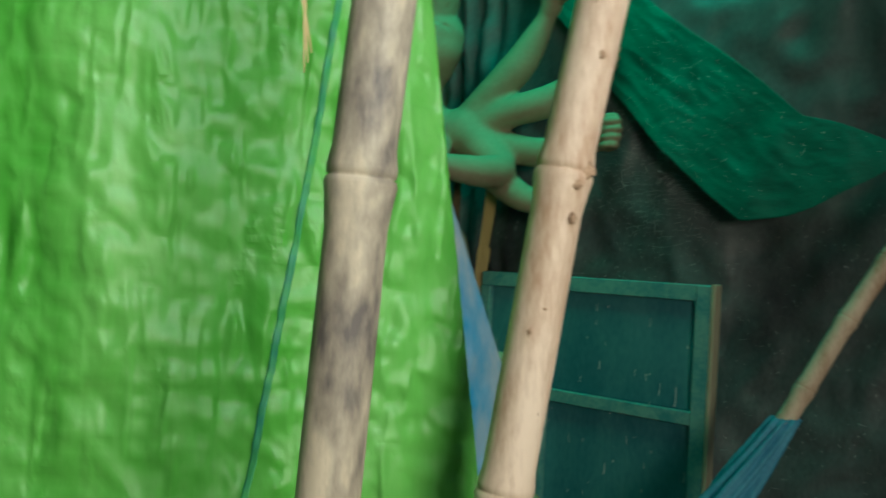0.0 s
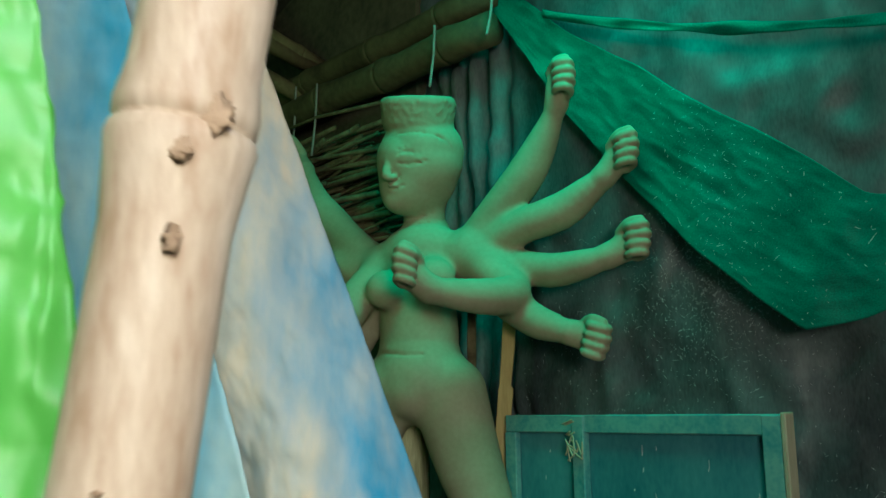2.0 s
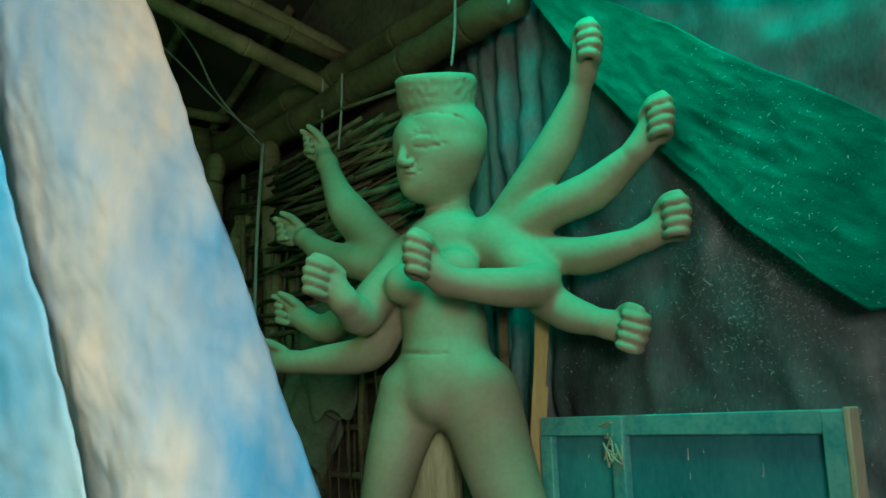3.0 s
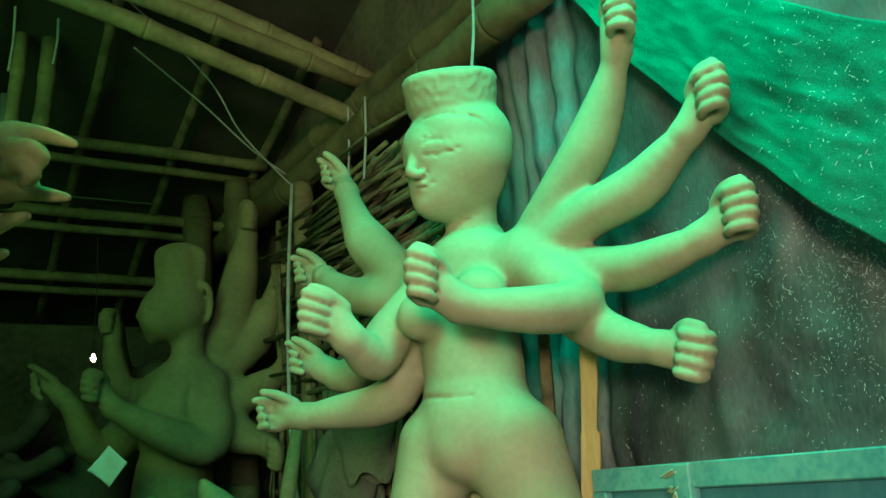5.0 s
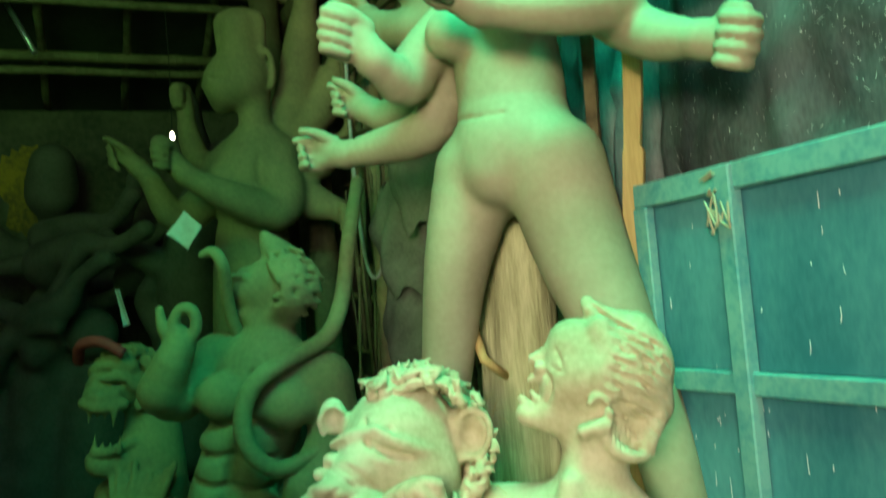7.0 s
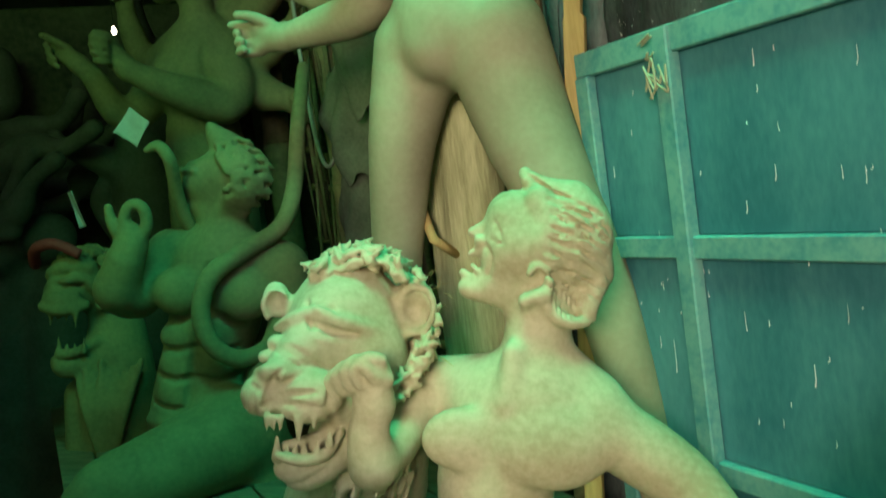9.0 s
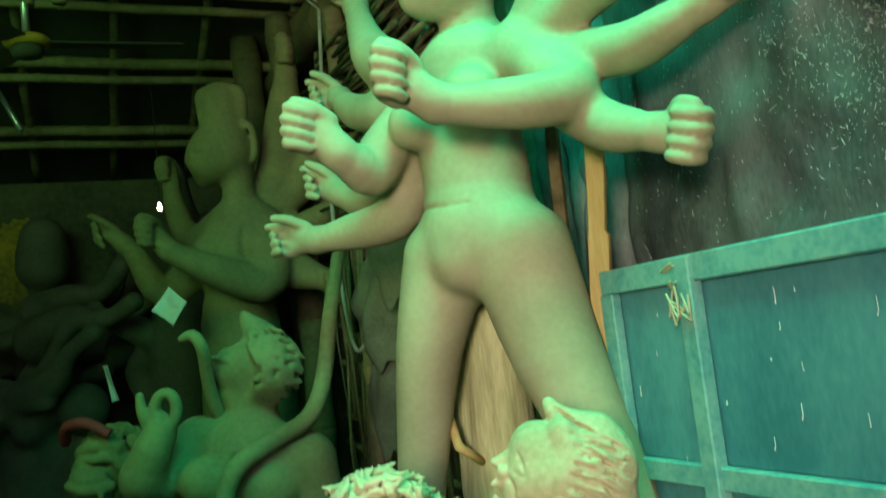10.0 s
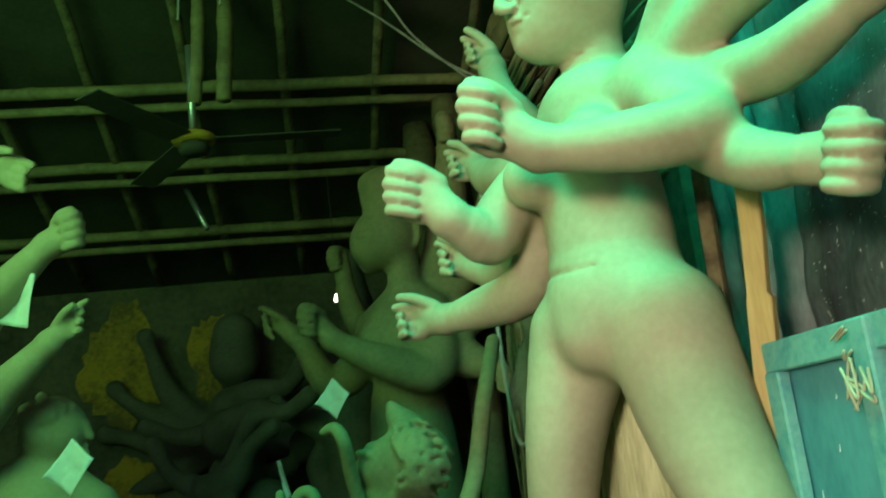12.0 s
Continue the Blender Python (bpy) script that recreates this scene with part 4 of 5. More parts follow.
    f.lump(488, 530, 28, 0.02, 0.0, (0.85, 0.8, 1.15))
    f.line([(472, 560, 6, -0.014), (464, 535, 6, -0.020), (478, 515, 6, -0.022), (500, 520, 7, -0.018)], 0.006)
    f.ball(f.to(486, 536, 0, -0.026)[:3], (0.016, 0.020, 0.022), 0.006, (0, 0, 0), -1)
    f.line([(680, 700, 92, 0.1), (650, 860, 118, 0.15), (620, 1050, 135, 0.2), (700, 1250, 125, 0.35)], 0.05)
    for i in range(620):  # curling mane of clay and straw
        a, rr = rng.uniform(-2.35, 1.3), rng.uniform(0.90, 1.2)
        x, y = 640 + 112 * rr * math.cos(a), 575 + 116 * rr * math.sin(a)
        if (x < 550 and y > 520) or (695 < x < 770 and 500 < y < 592):
            continue
        w, q, c = rng.uniform(-0.045, 0.07), rng.uniform(10, 20), a + rng.uniform(0.8, 2.2) * rng.choice((-1, 1))
        x1, y1 = x + 0.55 * q * math.cos(c), y + 0.55 * q * math.sin(c)
        c += rng.uniform(-1.2, 1.2)
        f.line([(x, y, 6.5, w), (x1, y1, 5.5, w - 0.008), (x1 + 0.7 * q * math.cos(c), y1 + 0.7 * q * math.sin(c), 3, w - 0.004)], 0.0025)
    for i in range(130):
        x, y, w = rng.uniform(595, 730), rng.uniform(770, 870), rng.uniform(-0.03, 0.03)
        f.line([(x, y, 6, w), (x - 6, y + 20, 5, w - 0.006), (x - 12 + rng.uniform(-8, 8), y + 40, 2, w)], 0.003)
    return f


def young_demon():
    f, rng = Model(0.00177, 380, 560, 2.84), random.Random(7)
    f.lump(405, 315, 56, 0.02)
    f.lump(365, 325, 42, 0.03)
    f.line([(345, 302, 18), (326, 322, 11), (312, 334, 8)], 0.01)
    f.line([(360, 366, 26), (336, 366, 12)], 0.02)
    f.line([(328, 346, 6), (348, 348, 8)], 0.008)
    f.line([(325, 302, 6, -0.03), (352, 300, 7, -0.07)], 0.01)
    f.lump(425, 310, 56, 0.02, -0.01)
    for i in range(170):  # curls
        a, rr = rng.uniform(-2.3, 1.9), rng.uniform(0.02, 1.0) ** 0.55
        x, y = 424 + 60 * rr * math.cos(a), 308 + 64 * rr * math.sin(a)
        if x < 378 and y > 280:
            continue
        w = -0.100 * math.sqrt(max(0.0, 1 - rr * rr * 0.95)) - 0.012
        f.line([(x - 7, y + rng.uniform(-6, 6), 4, w), (x, y, 5.5, w - 0.014), (x + 6, y + 7, 4, w)], 0.002)
    f.line([(405, 265, 30), (385, 245, 20), (372, 226, 9)], 0.02)
    f.line([(400, 360, 38), (400, 430, 42)], 0.04)
    f.line([(300, 455, 44, 0.05), (390, 460, 58, 0.0), (490, 480, 54, -0.02)], 0.05)
    f.line([(390, 510, 84, 0.02), (370, 600, 76, 0.02), (345, 700, 74, 0.02), (340, 780, 80, 0.02)], 0.05)
    f.lump(335, 512, 52, 0.012, -0.09, (1, 0.6, 0.85))
    f.lump(442, 515, 58, 0.012, -0.09, (1, 0.6, 0.85))
    for y in (592, 640, 690):
        f.lump(325, y, 32, 0.025, -0.060, (1, 0.7, 0.8))
        f.lump(390, y, 34, 0.025, -0.064, (1, 0.7, 0.8))
    f.mark([(385, 470, 4), (380, 540, 8), (362, 620, 8), (350, 720, 6)], 0.02, -1)
    f.mark([(285, 545, 4), (330, 562, 8), (380, 548, 6), (440, 568, 8), (500, 545, 4)], 0.015, -1)
    for y in (615, 665, 715):
        f.mark([(285, y - 10, 3), (325, y, 6), (360, y - 6, 5), (400, y + 2, 6), (435, y - 8, 3)], 0.012, -1)
    for y in (745, 775):
        f.line([(280, y - 6, 13, -0.05), (340, y + 8, 14, -0.13), (420, y - 8, 13, -0.09)], 0.015)
    f.line([(300, 455, 44, 0.05), (250, 520, 42, -0.05), (225, 505, 38, -0.12)], 0.03)
    f.line([(225, 510, 38, -0.12), (245, 455, 34, -0.15), (258, 420, 25, -0.15)], 0.02)
    f.line([(258, 425, 24, -0.15), (250, 405, 20, -0.15)], 0.02)
    f.ring(264, 386, 20, 30, 11, -0.16, 0.008, 14)
    f.line([(216, 362, 8, -0.16), (224, 392, 11, -0.16), (246, 425, 16, -0.15)], 0.008)
    f.line([(500, 480, 50, -0.02), (522, 570, 44, -0.02), (490, 660, 38, -0.1)], 0.03)
    f.line([(370, 780, 84, 0.0), (440, 765, 82, -0.1), (310, 830, 74, -0.25), (215, 885, 60, -0.3), (200, 1040, 46, -0.25)], 0.04)
    f.line([(400, 790, 86, 0.0), (480, 860, 76, -0.05), (470, 1050, 56, 0.0)], 0.04)
    return f


def dim_goddess():
    """Her sister behind: the same work, still bare, head in profile."""
    f, rng = Model(0.002371, 380, 600, 3.82), random.Random(17)
    f.lump(370, 532, 55, 0.03)
    f.lump(347, 545, 44, 0.04, -0.02)
    f.lump(332, 578, 19, 0.03, -0.01)
    f.line([(322, 518, 8), (308, 535, 7), (302, 548, 7)], 0.012)
    f.line([(310, 562, 6, -0.01), (322, 564, 6, -0.02)], 0.008)
    f.mark([(322, 520, 2.5), (345, 516, 3), (368, 520, 2)], 0.008, -1)
    f.mark([(326, 532, 2.5), (345, 534, 3), (362, 532, 2)], 0.006, -1)
    f.mark([(318, 500, 2), (360, 486, 3), (415, 492, 2)], 0.006, -1)
    f.ring(418, 522, 12, 32, 6, -0.03, 0.008, 10)
    for j in range(5):
        f.ring(374, 484 - 11 * j, 31 + 0.6 * j, 11, 12, 0.0, 0.02, 16)
    f.line([(374, 486, 34), (374, 452, 34)], 0.02)
    f.line([(388, 575, 28), (386, 620, 28), (386, 650, 38)], 0.03)
    f.line([(312, 690, 32, 0.05), (385, 665, 44), (424, 672, 36)], 0.05)
    f.line([(372, 705, 66), (366, 780, 58), (362, 850, 70), (358, 980, 80), (350, 1100, 80)], 0.05)
    f.lump(335, 715, 36, 0.03, -0.09)
    f.mark([(405, 660, 2), (400, 700, 4), (412, 735, 3)], 0.02, -1)
    f.line([(410, 672, 36, -0.02), (436, 730, 38, -0.06), (426, 772, 36, -0.12), (352, 738, 29, -0.22), (288, 698, 19, -0.27)], 0.03)
    f.fist(f.to(258, 662, 0, -0.28)[:3], (-0.75, -0.5, 0.35), (0.25, -1, 0.1), 1.35, f.to(285, 696, 18, -0.27), up=(0.1, 0, 1))
    f.line([(306, 720, 34, 0.0), (262, 772, 33, -0.05), (228, 768, 28, -0.1), (200, 712, 20, -0.1), (178, 684, 16, -0.1)], 0.03)
    f.palm(f.to(156, 664, 0, -0.1)[:3], (-0.8, 0, 0.5), (0, -1, -0.2), 1.3, f.to(178, 684, 15, -0.1), curl=0.9)
    f.line([(412, 655, 34, 0.1), (446, 580, 36, 0.12), (468, 480, 31, 0.12), (479, 415, 18, 0.12)], 0.03)
    f.fist(f.to(480, 378, 0, 0.11)[:3], (0.75, -0.5, 0), (-0.2, -1, 0.15), 1.35, f.to(479, 412, 17, 0.12))
    f.line([(416, 660, 32, 0.12), (488, 596, 34, 0.14), (518, 540, 24, 0.14), (528, 515, 18, 0.14)], 0.03)
    f.fist(f.to(536, 484, 0, 0.13)[:3], (0.75, -0.5, 0.1), (-0.2, -1, 0.15), 1.3, f.to(529, 514, 17, 0.14))
    f.line([(420, 680, 34, 0.08), (470, 694, 34, 0.08), (520, 668, 24, 0.05), (548, 650, 17, 0.04)], 0.03)
    f.fist(f.to(560, 626, 0, 0.03)[:3], (0.8, -0.4, 0.1), (-0.1, -1, 0.1), 1.3, f.to(548, 650, 16, 0.04))
    f.line([(418, 705, 36, 0.05), (462, 752, 36, 0.03), (508, 770, 24, 0.0), (525, 775, 18, 0.0)], 0.03)
    f.fist(f.to(540, 790, 0, -0.02)[:3], (0.8, -0.4, -0.3), (-0.2, -1, 0), 1.3, f.to(525, 776, 17, 0.0))
    f.line([(310, 690, 28, 0.2), (250, 690, 24, 0.3), (230, 640, 20, 0.32), (228, 600, 14, 0.32)], 0.03)
    f.fist(f.to(226, 572, 0, 0.32)[:3], (-0.75, -0.5, 0), (0.2, -1, 0.15), 1.2, f.to(228, 598, 13, 0.32))
    return f


def serpent():
    f = Model(0.00177, 380, 560, 2.84)
    f.line([(512, 130, 12, 0.18), (515, 230, 14, 0.08), (520, 330, 15, 0.0), (505, 400, 16, -0.06), (450, 440, 17, -0.13), (400, 480, 18, -0.17), (382, 540, 17, -0.18), (400, 600, 17, -0.18), (450, 630, 16, -0.15), (505, 600, 14, -0.1)], 0.01)
    f.line([(278, 262, 7, -0.12), (298, 255, 11, -0.12), (318, 280, 12, -0.12), (322, 340, 12, -0.06), (335, 400, 12, 0.0), (360, 440, 12, 0.06)], 0.01)
    return f


def second_lion():
    f, rng = Model(0.00217, 180, 600, 3.48), random.Random(9)
    f.lump(160, 500, 52, 0.03)
    f.lump(132, 515, 36, 0.03, -0.09)
    f.line([(172, 470, 16, -0.09), (140, 466, 14, -0.12), (112, 478, 10, -0.11)], 0.015)
    f.line([(185, 505, 12, -0.09), (160, 486, 10, -0.13), (138, 496, 9, -0.15), (116, 498, 8, -0.13)], 0.008)
    f.mark([(128, 500, 4), (148, 506, 6), (170, 502, 4)], 0.006, -1)
    f.lump(150, 506, 7, 0.006, -0.13)
    f.line([(112, 520, 10, -0.15), (134, 524, 13, -0.17), (158, 522, 11, -0.14)], 0.008)
    f.line([(108, 535, 11, -0.16), (138, 540, 13, -0.17), (172, 534, 11, -0.13)], 0.008)
    f.line([(196, 600, 30), (166, 636, 24, -0.08), (138, 644, 20, -0.12), (128, 634, 14, -0.13)], 0.03)
    f.line([(186, 600, 9, -0.10), (160, 618, 9, -0.14), (132, 620, 8, -0.15)], 0.006)
    f.line([(190, 560, 30, 0.02), (196, 610, 30, 0.02)], 0.03)
    for x, a in ((120, 22), (134, 12), (148, 12), (164, 26)):
        f.line([(x, 545, 6, -0.16), (x - 1, 548 + a, 1.8, -0.16)], 0.004)
    for x, a in ((132, 24), (146, 12), (160, 12), (176, 22)):
        f.line([(x, 616, 6, -0.15), (x, 612 - a, 1.8, -0.15)], 0.004)
    for i in range(70):
        a = rng.uniform(-3.0, 0.9)
        x, y = 162 + 54 * math.cos(a), 494 + 52 * math.sin(a)
        f.ring(x, y, 8, 7, 4.5, rng.uniform(-0.10, 0.0), 0.004, 5)
    f.line([(200, 560, 42, 0.05), (215, 680, 62, 0.0), (215, 820, 74, 0.0), (210, 1060, 76, 0.0)], 0.05)
    f.line([(150, 700, 34, 0.0), (160, 800, 36, -0.02), (168, 960, 40, 0.0)], 0.03)
    for i in range(9):
        f.line([(160 + i * 14, 640 + rng.uniform(-10, 20), 6, -0.12), (182 + i * 9, 715, 8, -0.17), (204 + i * 4, 800, 4, -0.16)], 0.006)
    return f


def dark_goddess():
    f = Model(0.00311, 415, 800, 5.0)
    f.lump(415, 640, 44, 0.03)
    f.line([(415, 608, 42), (415, 592, 38)], 0.02)
    f.ring(415, 622, 40, 10, 6, 0.0, 0.01)
    f.line([(415, 670, 20), (415, 730, 22)], 0.03)
    f.line([(360, 757, 26), (415, 752, 38), (468, 757, 26)], 0.04)
    f.line([(415, 765, 50), (418, 840, 42), (420, 900, 56), (420, 1020, 60), (420, 1350, 60)], 0.04)
    arms = (((375, 760), (305, 705), (268, 625), (258, 598)), ((370, 770), (285, 745), (232, 715), (205, 690)), ((370, 785), (290, 790), (225, 775), (190, 770)), ((375, 800), (300, 845), (235, 870), (200, 890)), ((460, 755), (520, 700), (545, 635), (552, 605)), ((465, 770), (540, 735), (590, 700), (612, 682)), ((465, 785), (540, 790), (600, 790), (630, 780)))
    for arm in arms:
        f.line([(x, y, r) for (x, y), r in zip(arm, (24, 22, 13, 17))], 0.02)
    return f


def shadowed_figure():
    f = Model(0.0027, 640, 700, 4.4)
    f.line([(650, 580, 30), (632, 510, 19), (620, 472, 20), (612, 455, 18)], 0.02)
    f.lump(704, 560, 42, 0.03)
    f.line([(690, 600, 40), (660, 650, 50), (640, 760, 58), (640, 1100, 66)], 0.04)
    f.line([(610, 770, 32), (545, 745, 24), (500, 725, 15), (488, 715, 17)], 0.02)
    f.line([(600, 880, 34), (562, 830, 22), (572, 790, 14), (580, 775, 17)], 0.02)
    return f


def heap_figure():
    """Crowded unfinished limbs in the dark corner."""
    f, rng = Model(0.0028, 60, 500, 4.5), random.Random(21)
    for i in range(9):
        x, y = rng.uniform(-120, 200), rng.uniform(240, 640)
        a = rng.uniform(-2.6, -0.4)
        p = [(x, y, rng.uniform(24, 34), rng.uniform(-0.3, 0.3))]
        for r in (26, 16, 18):
            x, y = x + 70 * math.cos(a), y + 60 * math.sin(a)
            a += rng.uniform(-0.8, 0.8)
            p.append((x, y, r, p[-1][3] - 0.05))
        f.line(p, 0.02)
    for x, y in ((20, 300), (110, 420), (-60, 480)):
        f.lump(x, y, 46, 0.03, rng.uniform(-0.2, 0.2))
        f.line([(x, y + 40, 24), (x, y + 120, 60), (x, y + 300, 64), (x, 1100, 70)], 0.05)
    return f


def side_goddess():
    f = Model(0.00168, 0, 600, 2.7)
    f.line([(-260, 580, 74), (-250, 640, 90), (-260, 760, 84), (-270, 900, 104), (-280, 1100, 104), (-290, 1500, 90)], 0.04)
    f.line([(-230, 600, 48), (-90, 620, 42), (0, 520, 34), (82, 437, 22)], 0.03)
    f.fist(f.to(118, 415, 0)[:3], (0.85, -0.1, 0.3), (0.2, -1, 0), 1.3, f.to(85, 435, 21), up=(-0.2, 0, 1))
    f.line([(-220, 640, 48), (-80, 770, 42), (10, 685, 34), (88, 608, 22)], 0.03)
    f.palm(f.to(112, 585, 0)[:3], (0.8, 0, 0.6), (0.3, -1, 0), 1.15, f.to(90, 607, 21), curl=0.5)
    f.line([(-230, 590, 46), (-120, 420, 40), (-60, 330, 26), (-20, 300, 22)], 0.03)
    f.palm(f.to(0, 300, 0)[:3], (1, 0, -0.3), (0.2, -1, 0), 1.3, f.to(-20, 300, 21), curl=0.4)
    f.lump(-240, 420, 86, 0.03)
    f.line([(-240, 480, 48), (-250, 580, 52)], 0.03)
    return f


def clay_bust():
    f, rng = Model(0.0018, 90, 800, 2.9), random.Random(11)
    f.lump(95, 752, 50, 0.02)
    f.lump(112, 766, 42, 0.03)
    f.line([(148, 752, 11), (160, 772, 8)], 0.01)
    f.line([(125, 800, 22), (148, 802, 10)], 0.02)
    f.line([(146, 786, 6), (152, 788, 5)], 0.006)
    for i in range(70):
        a, rr = rng.uniform(1.2, 5.7), rng.uniform(0.2, 1.0)
        f.ring(90 + 50 * rr * math.cos(a), 746 + 50 * rr * math.sin(a), 6, 6, 5, -0.09 * math.sqrt(1 - rr * rr * 0.95), 0.004, 5)
    f.line([(85, 790, 38), (78, 850, 42)], 0.04)
    f.line([(-20, 890, 56), (80, 880, 60), (160, 905, 52)], 0.05)
    f.line([(70, 910, 96), (70, 1100, 96), (70, 1420, 90)], 0.05)
    return f


def reaching_arm():
    f = Model(0.000777, 60, 300, 1.25)
    f.line([(-1050, 700, 150, 0.3), (-700, 560, 120, 0.2), (-330, 370, 84, 0.05), (-80, 295, 50)], 0.03)
    f.line([(-80, 295, 50), (-20, 260, 42), (40, 245, 26)], 0.02)
    f.line([(-80, 300, 50), (-20, 320, 44), (40, 325, 28)], 0.02)
    for pts in (((20, 235, 22), (70, 238, 16), (105, 247, 13), (132, 256, 8)), ((30, 268, 20, -0.02), (80, 268, 17, -0.045), (104, 285, 15, -0.05), (88, 300, 12, -0.045)), ((30, 302, 20, -0.02), (72, 300, 17, -0.05), (92, 316, 15, -0.055), (72, 330, 12, -0.05)), ((0, 335, 24), (50, 340, 16), (90, 346, 13), (120, 350, 8))):
        f.line(pts, 0.004)
    f.line([(-60, 420, 30), (0, 395, 18), (48, 382, 9)], 0.006)
    f.line([(-120, 480, 40), (-40, 465, 20), (8, 448, 9)], 0.006)
    f.line([(-330, 420, 70, 0.05), (-120, 460, 40)], 0.02)
    return f


# ---- statues round the goddess ----


def statue(make, name, res, material, at, label):
    return tagged(make().thing(name, res, material, pose(*at)), label, "statue")


# These poses turn each board to fit the camera's view.
statue(demon, "demon_statue", 0.004, CLAY_PALE, (-0.033, 2.791, 0.913, -3.8, 7.6, 23.7), "pale clay demon bust with open mouth and combed hair")
statue(lion, "lion_statue", 0.004, CLAY_PALE, (-0.040, 2.809, 0.909, -3.8, 7.6, 23.7), "snarling clay lion with bared teeth and straw mane")
statue(young_demon, "demon_statue", 0.0065, CLAY_SHADED, (-1.31, 3.621, 0.883, -3.8, 7.6, 23.7), "muscular curly-haired clay demon kneeling in the dim shed")
tagged(statue(dim_goddess, "goddess_statue", 0.0095, CLAY_SHADED, (-1.815, 4.399, 2.057, 14.8, 3.3, 21.0), "dim unpainted many-armed clay goddess statue at the back"), group="goddess statues")
statue(serpent, "clay_serpent", 0.009, CLAY_SHADED, (-1.31, 3.621, 0.883, -3.8, 7.6, 23.7), "clay serpent coiled round the kneeling demon")
statue(second_lion, "lion_statue", 0.0085, CLAY_SHADED, (-2.123, 3.952, 0.787, -3.8, 7.6, 23.7), "dim clay lion with open jaws beside the kneeling demon")
statue(dark_goddess, "goddess_statue", 0.018, CLAY_DEEP_SHADE, (-3.58, 4.869, 1.481, 13.2, 6.7, 40.3), "many-armed clay figure before the back wall, coloured as deep shade")
statue(shadowed_figure, "figure_statue", 0.016, CLAY_DEEP_SHADE, (-2.549, 4.855, 1.651, 13.2, 6.7, 40.3), "dark clay figure standing in the shadow")
statue(heap_figure, "figure_statue", 0.02, CLAY_DEEP_SHADE, (-3.174, 4.615, 0.992, -3.8, 7.6, 23.7), "crowded dark unfinished clay figures in the corner")
statue(side_goddess, "goddess_statue", 0.009, CLAY, (-2.108, 2.927, 1.798, 13.2, 6.7, 40.3), "clay goddess statue stretching two arms into the shed")
statue(clay_bust, "bust_statue", 0.008, CLAY, (-2.27, 3.159, 1.468, 13.2, 6.7, 40.3), "curly-haired clay figure seen from the shoulders up")
statue(reaching_arm, "goddess_statue", 0.005, CLAY_YELLOW, (-0.508, 2.064, 1.865, 14.7, 4.0, 18.1), "cracked yellowish clay statue arm with spread fingers")

# ---- props behind the goddess ----
bm = bmesh.new()
rng = random.Random(2)
n = 40
rings = []
for j in range(30):
    z = 0.40 + 1.05 * j / 29
    rings.append([])
    for i in range(n):
        t = 2 * math.pi * i / n
        r = 0.094 - 0.008 * j / 29 + 0.016 * noise.noise(Vector((3 * math.cos(t), 3 * math.sin(t), z * 1.5))) + 0.012 * abs(noise.noise(Vector((9 * math.cos(t), 9 * math.sin(t), z * 2.5))))
        rings[-1].append(bm.verts.new((-0.345 + 0.02 * j / 29 + r * math.cos(t), 3.415 + 0.8 * r * math.sin(t), z)))
for a, b in zip(rings, rings[1:]):
    for i in range(n):
        bm.faces.new((a[i], a[(i + 1) % n], b[(i + 1) % n], b[i]))
bm.faces.new(rings[-1])
bm.faces.new(rings[0][::-1])
tagged(part("support_log", bm, WOOD_GREY, smooth=True), "rough weathered log propping the goddess statue from behind", "log")
peg = bmesh.new()
tube(peg, [(-0.40, 3.30, 1.13, 0.013), (-0.37, 3.27, 1.07, 0.012), (-0.345, 3.345, 1.02, 0.010)], 8)
tagged(part("wooden_peg", peg, WOOD_YELLOW, smooth=True), "splintered wooden peg in the support log", "peg")


def lath(name, path, w, material, label, category):
    """A hand-sawn batten through the given points."""
    bm = bmesh.new()
    rings = []
    for x, y, z, dw in path:
        rings.append([bm.verts.new((x + sx * (w + dw) / 2, y + sy * 0.012, z)) for sx, sy in ((-1, -1), (1, -1), (1, 1), (-1, 1))])
    for a, b in zip(rings, rings[1:]):
        for i in range(4):
            bm.faces.new((a[i], a[(i + 1) % 4], b[(i + 1) % 4], b[i]))
    bm.faces.new(rings[-1])
    bm.faces.new(rings[0][::-1])
    bmesh.ops.bevel(bm, geom=[e for e in bm.edges], offset=0.002, segments=1, affect="EDGES")
    return tagged(part(name, bm, material), label, category)


lath("wooden_prop", [(-0.06, 3.255, 0.40, 0.0), (0.004, 3.255, 1.20, 0.0), (0.010, 3.255, 1.30, 0.004), (0.030, 3.255, 1.50, 0.006), (0.028, 3.255, 1.508, -0.004), (0.040, 3.255, 1.62, 0.0), (0.053, 3.255, 1.80, 0.003)], 0.040, WOOD_YELLOW, "yellow split-wood prop behind the goddess statue", "prop")
lath("dark_lath", [(-0.12, 3.36, 0.40, 0.0), (-0.09, 3.36, 1.20, 0.0), (-0.075, 3.36, 1.95, 0.0)], 0.028, STICKS, "dark wooden lath behind the goddess statue", "lath")

rng = random.Random(61)
wisps = bmesh.new()
